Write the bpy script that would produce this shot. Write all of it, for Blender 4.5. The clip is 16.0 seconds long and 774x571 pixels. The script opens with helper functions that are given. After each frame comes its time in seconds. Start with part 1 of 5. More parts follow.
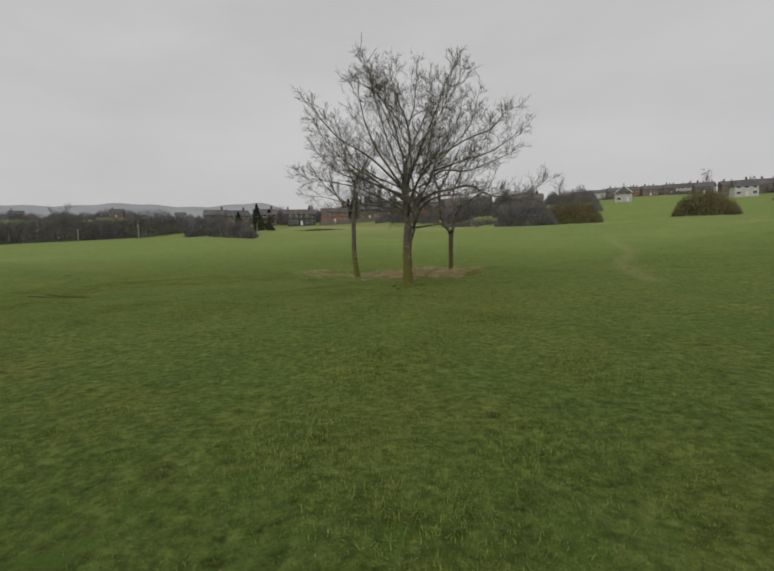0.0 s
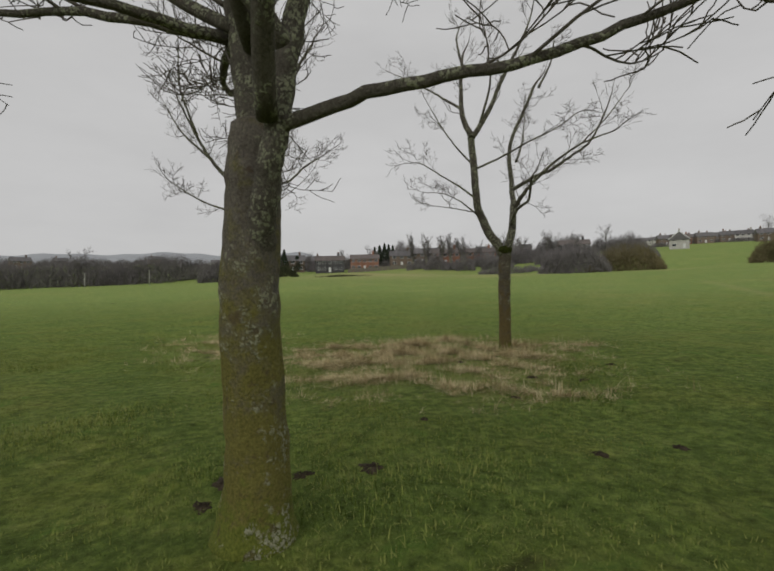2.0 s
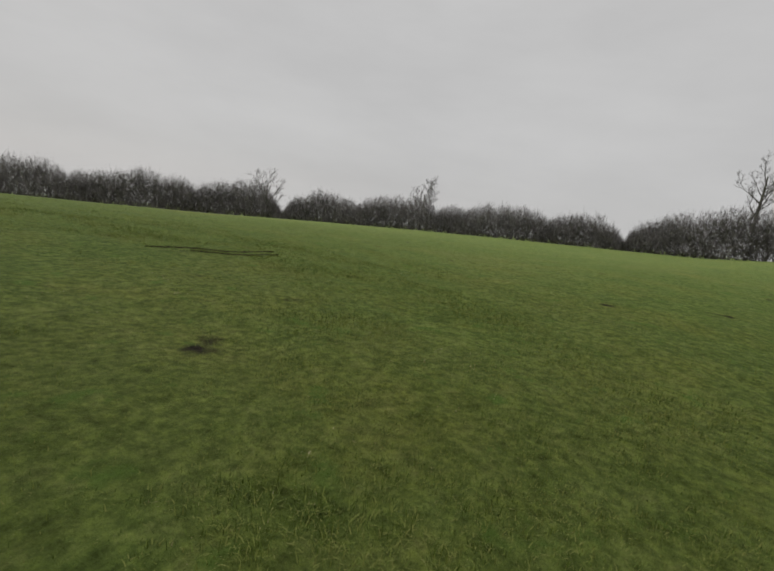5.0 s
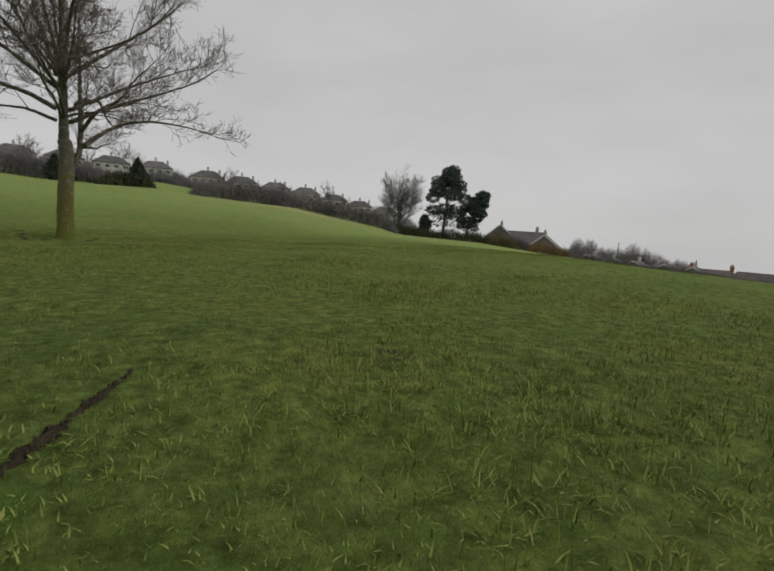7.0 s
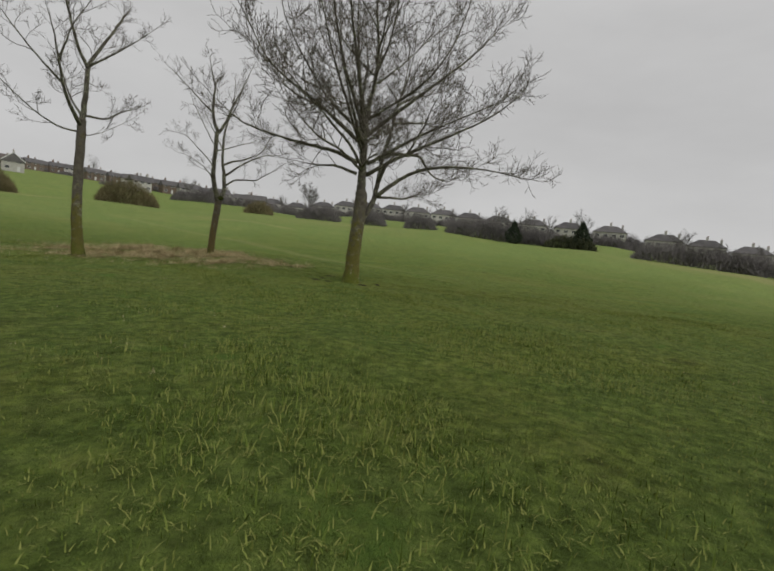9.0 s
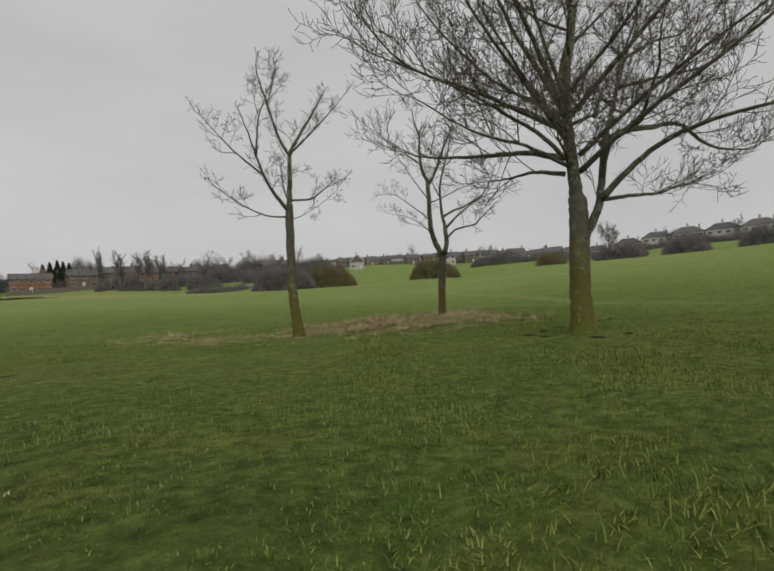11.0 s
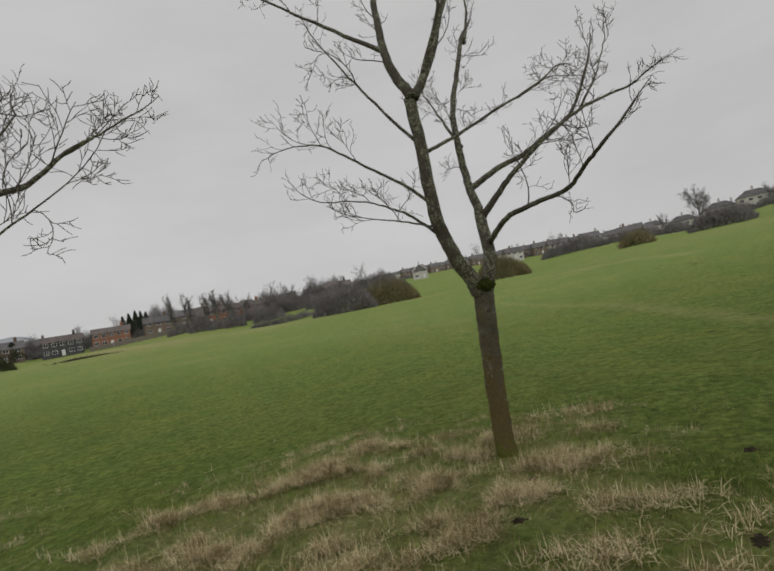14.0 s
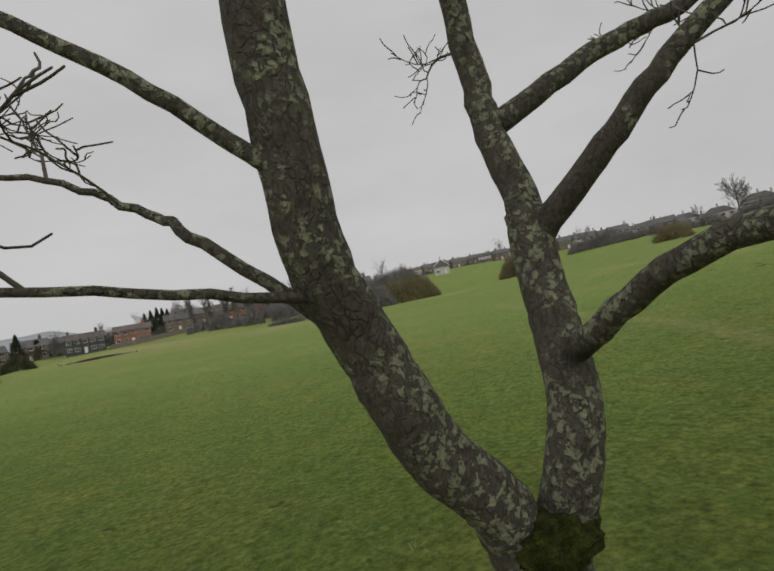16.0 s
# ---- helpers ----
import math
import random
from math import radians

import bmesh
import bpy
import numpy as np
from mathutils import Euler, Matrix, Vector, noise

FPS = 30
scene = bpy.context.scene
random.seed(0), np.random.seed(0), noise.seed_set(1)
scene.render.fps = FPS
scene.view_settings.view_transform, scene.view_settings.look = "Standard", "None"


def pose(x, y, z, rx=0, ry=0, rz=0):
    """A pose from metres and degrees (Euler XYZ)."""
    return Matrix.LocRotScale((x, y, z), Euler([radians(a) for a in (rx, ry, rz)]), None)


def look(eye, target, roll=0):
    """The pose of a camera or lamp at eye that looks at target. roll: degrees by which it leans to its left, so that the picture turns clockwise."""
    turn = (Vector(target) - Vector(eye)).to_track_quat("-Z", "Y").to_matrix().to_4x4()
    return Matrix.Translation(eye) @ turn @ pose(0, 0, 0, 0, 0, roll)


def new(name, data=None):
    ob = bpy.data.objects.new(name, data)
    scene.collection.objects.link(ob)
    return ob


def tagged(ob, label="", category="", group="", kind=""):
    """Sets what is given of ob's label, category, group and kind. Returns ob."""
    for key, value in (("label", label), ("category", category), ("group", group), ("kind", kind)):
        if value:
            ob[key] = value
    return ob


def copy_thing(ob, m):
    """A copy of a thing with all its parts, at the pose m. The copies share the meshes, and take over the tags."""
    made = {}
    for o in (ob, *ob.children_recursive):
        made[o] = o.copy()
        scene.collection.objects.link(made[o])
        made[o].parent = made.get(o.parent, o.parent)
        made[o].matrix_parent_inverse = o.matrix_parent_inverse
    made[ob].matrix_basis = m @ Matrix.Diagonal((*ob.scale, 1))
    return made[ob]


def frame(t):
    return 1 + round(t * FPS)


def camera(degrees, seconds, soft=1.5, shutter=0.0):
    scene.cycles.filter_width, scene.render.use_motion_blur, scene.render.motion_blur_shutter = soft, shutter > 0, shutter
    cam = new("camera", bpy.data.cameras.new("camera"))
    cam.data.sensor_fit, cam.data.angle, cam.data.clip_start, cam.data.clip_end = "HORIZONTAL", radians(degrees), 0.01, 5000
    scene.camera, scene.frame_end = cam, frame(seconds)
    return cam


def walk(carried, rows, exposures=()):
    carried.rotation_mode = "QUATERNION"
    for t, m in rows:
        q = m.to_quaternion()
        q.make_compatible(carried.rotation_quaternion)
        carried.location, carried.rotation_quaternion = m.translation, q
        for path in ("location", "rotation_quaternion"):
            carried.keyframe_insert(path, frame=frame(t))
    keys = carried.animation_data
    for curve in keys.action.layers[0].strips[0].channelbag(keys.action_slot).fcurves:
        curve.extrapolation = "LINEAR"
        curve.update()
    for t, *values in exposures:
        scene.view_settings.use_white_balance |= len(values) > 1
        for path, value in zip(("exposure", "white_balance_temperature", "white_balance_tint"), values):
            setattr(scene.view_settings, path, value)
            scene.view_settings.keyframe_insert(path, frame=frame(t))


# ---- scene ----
cam = camera(78.0, 16.0, soft=1.9)
PATH = [
    (0, (-0.697, -16.584, 1.643, 84.56, 1.40, -0.00)),
    (0.5, (-0.242, -12.641, 1.709, 87.40, 1.48, 0.19)),
    (1, (0.184, -8.925, 1.605, 89.74, 2.09, 0.16)),
    (1.5, (0.574, -5.306, 1.435, 90.442, 1.884, 0.527)),
    (2, (0.884, -2.440, 1.266, 90.503, 0.989, 4.354)),
    (2.5, (1.044, -0.006, 1.190, 89.570, -2.930, 11.381)),
    (3, (0.930, 2.450, 1.194, 89.358, -2.920, 20.320)),
    (3.5, (0.580, 4.800, 1.281, 87.360, -6.940, 33.260)),
    (4, (0.080, 6.580, 1.435, 84.640, -9.720, 54.500)),
    (4.2, (-0.240, 7.220, 1.507, 83.880, -9.160, 64.880)),
    (5.25, (-6.9, 7.6, 1.45, 80.2, -8.2, 141.0)),
    (6.3, (-13.077, 0.957, 0.989, 78.86, -5.09, 216.15)),
    (6.5, (-13.055, 0.273, 0.882, 80.25, -4.34, 223.86)),
    (7, (-12.675, -1.209, 0.729, 82.67, -3.31, 241.78)),
    (7.5, (-12.296, -2.335, 0.712, 84.29, -3.08, 254.78)),
    (8, (-11.713, -3.528, 0.785, 85.91, -4.11, 267.88)),
    (8.5, (-10.933, -4.386, 0.835, 86.85, -4.64, 279.69)),
    (9, (-9.991, -5.054, 0.815, 85.85, -6.04, 292.88)),
    (9.5, (-8.979, -5.296, 0.720, 87.14, -7.39, 303.98)),
    (10, (-8.052, -5.253, 0.673, 88.98, -4.29, 315.62)),
    (10.2, (-7.743, -5.219, 0.563, 90.47, -0.23, 319.06)),
    (11.25, (-5.9, -4.3, 0.8, 91.8, 3.0, 330.5)),
    (12.3, (-3.400, -1.620, 1.200, 92.750, 5.500, 336.900)),
    (12.5, (-2.961, -1.113, 1.281, 92.659, 5.928, 336.509)),
    (13, (-2.138, -0.081, 1.452, 92.956, 7.253, 336.477)),
    (13.5, (-1.352, 0.950, 1.577, 93.027, 7.598, 336.678)),
    (14, (-0.649, 1.958, 1.816, 93.632, 10.734, 336.943)),
    (14.5, (0.043, 2.867, 2.020, 93.796, 10.476, 337.634)),
    (15, (0.648, 3.611, 2.235, 93.064, 5.274, 338.809)),
    (15.5, (1.241, 4.543, 2.414, 93.549, 7.478, 339.893)),
    (16, (1.650, 5.202, 2.550, 93.518, 10.768, 339.646)),
]
walk(cam, [(t, pose(*p)) for t, p in PATH])

# ---- light: an overcast winter sky and a broad, weak sun ----
SUN_ELEVATION, SUN_AZIMUTH = radians(32), radians(200)
world = bpy.data.worlds.new("overcast_sky")
scene.world = world
world.use_nodes = True
wn, wl = world.node_tree.nodes, world.node_tree.links
wn.clear()
w_out, w_bg = wn.new("ShaderNodeOutputWorld"), wn.new("ShaderNodeBackground")
w_sky = wn.new("ShaderNodeTexSky")
w_sky.sky_type, w_sky.sun_disc = "NISHITA", False
w_sky.sun_elevation, w_sky.sun_rotation = SUN_ELEVATION, SUN_AZIMUTH
w_co, w_map = wn.new("ShaderNodeTexCoord"), wn.new("ShaderNodeMapping")
w_map.inputs["Scale"].default_value = (1.0, 1.0, 3.2)
w_noise, w_ramp = wn.new("ShaderNodeTexNoise"), wn.new("ShaderNodeValToRGB")
w_noise.inputs["Scale"].default_value, w_noise.inputs["Detail"].default_value = 1.7, 6.0
w_noise.inputs["Roughness"].default_value = 0.55
w_ramp.color_ramp.elements[0].position, w_ramp.color_ramp.elements[0].color = 0.3, (4.90, 4.87, 4.86, 1)
w_ramp.color_ramp.elements[1].position, w_ramp.color_ramp.elements[1].color = 0.72, (5.80, 5.77, 5.75, 1)
w_mix = wn.new("ShaderNodeMix")
w_mix.data_type = "RGBA"
w_mix.inputs["Factor"].default_value = 0.985
wl.new(w_co.outputs["Generated"], w_map.inputs["Vector"])
wl.new(w_map.outputs["Vector"], w_noise.inputs["Vector"])
wl.new(w_noise.outputs["Fac"], w_ramp.inputs["Fac"])
wl.new(w_sky.outputs["Color"], w_mix.inputs[6])
wl.new(w_ramp.outputs["Color"], w_mix.inputs[7])
wl.new(w_mix.outputs[2], w_bg.inputs["Color"])
w_bg.inputs["Strength"].default_value = 0.1
wl.new(w_bg.outputs["Background"], w_out.inputs["Surface"])

sun = new("sun", bpy.data.lights.new("sun", "SUN"))
sun.data.energy, sun.data.angle, sun.data.color = 0.7, radians(40), (1.0, 0.98, 0.95)
sun.matrix_world = look((0, 0, 60), (-30 * math.sin(SUN_AZIMUTH), -30 * math.cos(SUN_AZIMUTH), 41))
scene.view_settings.exposure = 0.0


# ---- materials ----
def material(name, colours, scale=4.0, rough=0.9, bump=0.2, bump_scale=30.0, island=0.0, second=None, spec=0.2, obj_random=0.0):
    """A noise-mixed surface. colours: dark to light. second: (colour, scale, threshold, softness) for blotches of another colour."""
    m = bpy.data.materials.new(name)
    m.use_nodes = True
    nt = m.node_tree
    N, K = nt.nodes, nt.links
    b = N["Principled BSDF"]
    b.inputs["Roughness"].default_value = rough
    b.inputs["Specular IOR Level"].default_value = spec
    co = N.new("ShaderNodeTexCoord")
    n1, n2 = N.new("ShaderNodeTexNoise"), N.new("ShaderNodeTexNoise")
    n1.inputs["Scale"].default_value, n1.inputs["Detail"].default_value = scale, 5.0
    n2.inputs["Scale"].default_value, n2.inputs["Detail"].default_value = bump_scale, 4.0
    K.new(co.outputs["Object"], n1.inputs["Vector"])
    K.new(co.outputs["Object"], n2.inputs["Vector"])
    add = N.new("ShaderNodeMath")
    add.operation = "MULTIPLY_ADD"
    K.new(n2.outputs["Fac"], add.inputs[0])
    add.inputs[1].default_value = 0.45
    K.new(n1.outputs["Fac"], add.inputs[2])
    fac = add.outputs[0]
    for amount, node, socket in ((island, "ShaderNodeNewGeometry", "Random Per Island"), (obj_random, "ShaderNodeObjectInfo", "Random")):
        if amount:
            g = N.new(node)
            a2 = N.new("ShaderNodeMath")
            a2.operation = "MULTIPLY_ADD"
            K.new(g.outputs[socket], a2.inputs[0])
            a2.inputs[1].default_value = amount
            K.new(fac, a2.inputs[2])
            a3 = N.new("ShaderNodeMath")
            a3.operation = "SUBTRACT"
            K.new(a2.outputs[0], a3.inputs[0])
            a3.inputs[1].default_value = amount / 2
            fac = a3.outputs[0]
    ramp = N.new("ShaderNodeValToRGB")
    el = ramp.color_ramp.elements
    lo, hi = 0.5, 0.95
    while len(el) < len(colours):
        el.new(0.7)
    for i, c in enumerate(colours):
        el[i].position, el[i].color = lo + (hi - lo) * i / (len(colours) - 1), (*c, 1)
    K.new(fac, ramp.inputs["Fac"])
    col = ramp.outputs["Color"]
    if second:
        colour, s, th, soft = second
        n3 = N.new("ShaderNodeTexNoise")
        n3.inputs["Scale"].default_value, n3.inputs["Detail"].default_value = s, 6.0
        n3.inputs["Roughness"].default_value = 0.65
        K.new(co.outputs["Object"], n3.inputs["Vector"])
        mr = N.new("ShaderNodeMapRange")
        mr.inputs["From Min"].default_value, mr.inputs["From Max"].default_value = th, th + soft
        K.new(n3.outputs["Fac"], mr.inputs["Value"])
        n4 = N.new("ShaderNodeTexNoise")
        n4.inputs["Scale"].default_value, n4.inputs["Detail"].default_value = s * 0.22, 3.0
        K.new(co.outputs["Object"], n4.inputs["Vector"])
        where = N.new("ShaderNodeMapRange")
        where.inputs["From Min"].default_value, where.inputs["From Max"].default_value = 0.46, 0.58
        K.new(n4.outputs["Fac"], where.inputs["Value"])
        both = N.new("ShaderNodeMath")
        both.operation = "MULTIPLY"
        K.new(mr.outputs["Result"], both.inputs[0])
        K.new(where.outputs["Result"], both.inputs[1])
        mx = N.new("ShaderNodeMix")
        mx.data_type = "RGBA"
        K.new(both.outputs[0], mx.inputs["Factor"])
        K.new(col, mx.inputs[6])
        mx.inputs[7].default_value = (*colour, 1)
        col = mx.outputs[2]
    K.new(col, b.inputs["Base Color"])
    if bump:
        bp = N.new("ShaderNodeBump")
        bp.inputs["Strength"].default_value, bp.inputs["Distance"].default_value = bump, 0.02
        K.new(n2.outputs["Fac"], bp.inputs["Height"])
        K.new(bp.outputs["Normal"], b.inputs["Normal"])
    return m


GRASS_DARK, GRASS_MID, GRASS_LIGHT = (0.080, 0.118, 0.015), (0.152, 0.214, 0.033), (0.258, 0.302, 0.066)


def bark_material(name, low, high, moss_to, lichen, lichen_cut, moss_amount=1.0, moss=((0.085, 0.078, 0.016), (0.225, 0.205, 0.055))):
    """Furrowed bark. low, high: its colours; moss_to: the height to which moss climbs; lichen: its colour; lichen_cut: how sparse it is."""
    m = bpy.data.materials.new(name)
    m.use_nodes = True
    N, K = m.node_tree.nodes, m.node_tree.links
    b = N["Principled BSDF"]
    b.inputs["Roughness"].default_value, b.inputs["Specular IOR Level"].default_value = 0.88, 0.25
    co = N.new("ShaderNodeTexCoord")
    stretched = N.new("ShaderNodeMapping")
    stretched.inputs["Scale"].default_value = (1.0, 1.0, 0.42)
    K.new(co.outputs["Object"], stretched.inputs["Vector"])

    def tex(scale, detail=5, rough=0.6, vector=None):
        n = N.new("ShaderNodeTexNoise")
        n.inputs["Scale"].default_value, n.inputs["Detail"].default_value, n.inputs["Roughness"].default_value = scale, detail, rough
        K.new(vector or co.outputs["Object"], n.inputs["Vector"])
        return n.outputs["Fac"]

    def span(fac, a, c):
        r = N.new("ShaderNodeMapRange")
        r.inputs["From Min"].default_value, r.inputs["From Max"].default_value = a, c
        K.new(fac, r.inputs["Value"])
        return r.outputs["Result"]

    def calc(op, a, c):
        x = N.new("ShaderNodeMath")
        x.operation = op
        for socket, value in zip(x.inputs, (a, c)):
            if isinstance(value, (int, float)):
                socket.default_value = value
            else:
                K.new(value, socket)
        return x.outputs[0]

    def mix(fac, a, c):
        x = N.new("ShaderNodeMix")
        x.data_type = "RGBA"
        K.new(fac, x.inputs["Factor"])
        for socket, value in ((x.inputs[6], a), (x.inputs[7], c)):
            if isinstance(value, tuple):
                socket.default_value = (*value, 1)
            else:
                K.new(value, socket)
        return x.outputs[2]

    plates = N.new("ShaderNodeTexVoronoi")
    plates.feature = "DISTANCE_TO_EDGE"
    plates.inputs["Scale"].default_value = 58.0
    warp = N.new("ShaderNodeMix")
    warp.data_type = "VECTOR"
    warp.inputs["Factor"].default_value = 0.05
    wob = N.new("ShaderNodeTexNoise")
    wob.inputs["Scale"].default_value = 14.0
    K.new(stretched.outputs["Vector"], warp.inputs[4])
    K.new(wob.outputs["Color"], warp.inputs[5])
    K.new(co.outputs["Object"], wob.inputs["Vector"])
    K.new(warp.outputs[1], plates.inputs["Vector"])
    crack = span(calc("ADD", plates.outputs["Distance"], calc("MULTIPLY", tex(20, 4), 0.28)), 0.10, 0.24)
    grain, rough_grain = tex(9, 6, 0.65), tex(70, 5, 0.7)
    colour = mix(span(grain, 0.32, 0.68), low, high)
    colour = mix(span(rough_grain, 0.35, 0.75), colour, tuple(1.35 * c for c in high))
    colour = mix(calc("MULTIPLY", calc("SUBTRACT", 1.0, crack), 0.4), colour, tuple(0.45 * c for c in low))
    if moss_to:
        split = N.new("ShaderNodeSeparateXYZ")
        K.new(co.outputs["Object"], split.inputs[0])
        up = span(split.outputs["Z"], moss_to, 0.0)
        film = calc("MULTIPLY", span(calc("ADD", tex(5.5, 6, 0.7), calc("MULTIPLY", up, 0.42)), 0.56, 0.78), moss_amount)
        colour = mix(film, colour, mix(span(rough_grain, 0.3, 0.7), moss[0], moss[1]))
        foot = span(calc("ADD", tex(11, 5, 0.7), calc("MULTIPLY", span(split.outputs["Z"], 0.62, 0.0), 0.55)), 0.74, 0.92)
        colour = mix(foot, colour, mix(span(rough_grain, 0.3, 0.7), (0.065, 0.085, 0.010), (0.190, 0.210, 0.035)))
        scab = span(tex(13, 4, 0.6), 0.60, 0.66)
        colour = mix(calc("MULTIPLY", scab, 0.6), colour, (0.085, 0.058, 0.036))
    spots = N.new("ShaderNodeTexVoronoi")
    spots.inputs["Scale"].default_value = 44.0
    ragged = N.new("ShaderNodeTexNoise")
    ragged.inputs["Scale"].default_value, ragged.inputs["Detail"].default_value = 55.0, 4.0
    K.new(co.outputs["Object"], ragged.inputs["Vector"])
    pull = N.new("ShaderNodeMix")
    pull.data_type = "VECTOR"
    pull.inputs["Factor"].default_value = 0.045
    K.new(co.outputs["Object"], pull.inputs[4])
    K.new(ragged.outputs["Color"], pull.inputs[5])
    K.new(pull.outputs[1], spots.inputs["Vector"])
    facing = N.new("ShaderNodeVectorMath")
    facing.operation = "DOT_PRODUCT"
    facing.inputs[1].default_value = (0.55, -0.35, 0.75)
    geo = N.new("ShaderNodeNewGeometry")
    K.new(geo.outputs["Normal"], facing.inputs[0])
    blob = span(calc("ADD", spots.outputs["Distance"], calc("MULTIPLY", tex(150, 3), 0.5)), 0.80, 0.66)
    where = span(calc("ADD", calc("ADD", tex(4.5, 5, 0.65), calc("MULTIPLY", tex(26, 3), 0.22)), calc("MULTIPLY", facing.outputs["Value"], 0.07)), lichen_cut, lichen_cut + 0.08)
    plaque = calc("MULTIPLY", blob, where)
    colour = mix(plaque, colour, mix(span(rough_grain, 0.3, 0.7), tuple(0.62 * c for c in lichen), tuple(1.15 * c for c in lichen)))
    K.new(colour, b.inputs["Base Color"])
    relief = calc("ADD", calc("MULTIPLY", crack, 0.35), calc("ADD", calc("MULTIPLY", rough_grain, 0.7), calc("MULTIPLY", plaque, 0.7)))
    bp = N.new("ShaderNodeBump")
    bp.inputs["Strength"].default_value, bp.inputs["Distance"].default_value = 0.9, 0.012
    K.new(relief, bp.inputs["Height"])
    K.new(bp.outputs["Normal"], b.inputs["Normal"])
    return m


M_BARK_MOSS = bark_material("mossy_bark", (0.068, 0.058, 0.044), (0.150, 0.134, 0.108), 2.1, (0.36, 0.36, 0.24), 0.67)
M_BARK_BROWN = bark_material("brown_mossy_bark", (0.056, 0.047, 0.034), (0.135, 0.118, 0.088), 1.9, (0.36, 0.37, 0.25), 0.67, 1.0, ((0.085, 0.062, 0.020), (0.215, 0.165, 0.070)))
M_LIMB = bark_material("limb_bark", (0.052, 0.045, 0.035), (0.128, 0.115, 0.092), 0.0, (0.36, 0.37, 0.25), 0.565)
M_TWIG = material("twig_bark", [(0.090, 0.078, 0.062), (0.175, 0.155, 0.128)], 6, 0.9, 0.0)
M_MOSS = material("moss", [(0.018, 0.024, 0.004), (0.050, 0.062, 0.011), (0.105, 0.115, 0.022)], 40, 1.0, 1.0, 160)
M_GRASS = material("grass_blades", [GRASS_DARK, GRASS_MID, GRASS_LIGHT, (0.285, 0.305, 0.080)], 0.9, 0.7, 0.0, 7.0, island=0.75)
M_STRAW = material("dead_grass", [(0.20, 0.15, 0.065), (0.52, 0.42, 0.22), (0.80, 0.69, 0.43)], 3.0, 0.8, 0.0, 9.0, island=0.5)
M_MUD = material("wet_mud", [(0.024, 0.019, 0.011), (0.075, 0.058, 0.034)], 9, 0.85, 1.0, 40, spec=0.2)
M_HEDGE = material("bare_hedge_twigs", [(0.135, 0.124, 0.122), (0.260, 0.242, 0.238)], 0.15, 0.95, 0.0, 0.6, island=0.15)
M_HEDGE_GREEN = material("evergreen_hedge", [(0.045, 0.052, 0.028), (0.100, 0.106, 0.055)], 0.3, 0.9, 0.0, 0.9, island=0.3)
M_BUSH_OLIVE = material("willow_bush_twigs", [(0.135, 0.115, 0.062), (0.245, 0.210, 0.110)], 0.2, 0.95, 0.0, 0.8, island=0.2)
M_BUSH_RUST = material("rusty_bush_twigs", [(0.20, 0.135, 0.070), (0.34, 0.235, 0.120)], 0.2, 0.95, 0.0, 0.8, island=0.2)
M_FAR_TWIG = material("far_tree_twigs", [(0.13, 0.12, 0.115), (0.21, 0.20, 0.19)], 0.3, 0.95, 0.0, 1.0, island=0.2)
M_NEEDLES = material("pine_needles", [(0.038, 0.056, 0.044), (0.085, 0.115, 0.090)], 0.4, 0.8, 0.0, 1.0, island=0.5)
M_CONIFER = material("conifer_foliage", [(0.022, 0.033, 0.020), (0.056, 0.072, 0.042)], 0.5, 0.85, 0.0, 1.0, island=0.5)
M_BRICK = material("red_brick", [(0.23, 0.115, 0.078), (0.35, 0.175, 0.115)], 0.7, 0.9, 0.1, 9.0, obj_random=0.2)
M_DULL_BRICK = material("brown_brick", [(0.14, 0.108, 0.086), (0.23, 0.175, 0.14)], 0.7, 0.9, 0.1, 9.0, obj_random=0.3)
M_GREY_CLAD = material("grey_cladding", [(0.055, 0.053, 0.056), (0.095, 0.092, 0.095)], 0.6, 0.85, 0.1, 6.0)
M_RENDER = material("cream_render", [(0.42, 0.405, 0.375), (0.60, 0.58, 0.545)], 0.5, 0.9, 0.05, 5.0, obj_random=0.3)
M_SANDSTONE = material("sandstone", [(0.33, 0.265, 0.185), (0.50, 0.42, 0.31)], 0.7, 0.9, 0.1, 6.0)
M_ROOF = material("slate_tiles", [(0.105, 0.100, 0.100), (0.185, 0.176, 0.174)], 0.6, 0.8, 0.2, 8.0, obj_random=0.25)
M_ROOF_BROWN = material("brown_roof_tiles", [(0.105, 0.090, 0.084), (0.185, 0.158, 0.145)], 0.6, 0.85, 0.2, 8.0, obj_random=0.25)
M_WHITE = material("white_paint", [(0.62, 0.62, 0.61), (0.78, 0.78, 0.77)], 1.0, 0.5, 0.0)
M_GLASS = material("dark_window_glass", [(0.018, 0.020, 0.023), (0.035, 0.038, 0.042)], 0.6, 0.08, 0.0, spec=0.6)
# distance haze is painted into the ridge's bluish-grey base colour
M_HAZY_RIDGE = material("hazy_ridge", [(0.36, 0.375, 0.39), (0.43, 0.445, 0.46)], 0.004, 1.0, 0.0, 0.03, spec=0.0)
M_WOOD = material("weathered_timber", [(0.13, 0.115, 0.095), (0.23, 0.205, 0.17)], 2.0, 0.9, 0.2, 20.0)


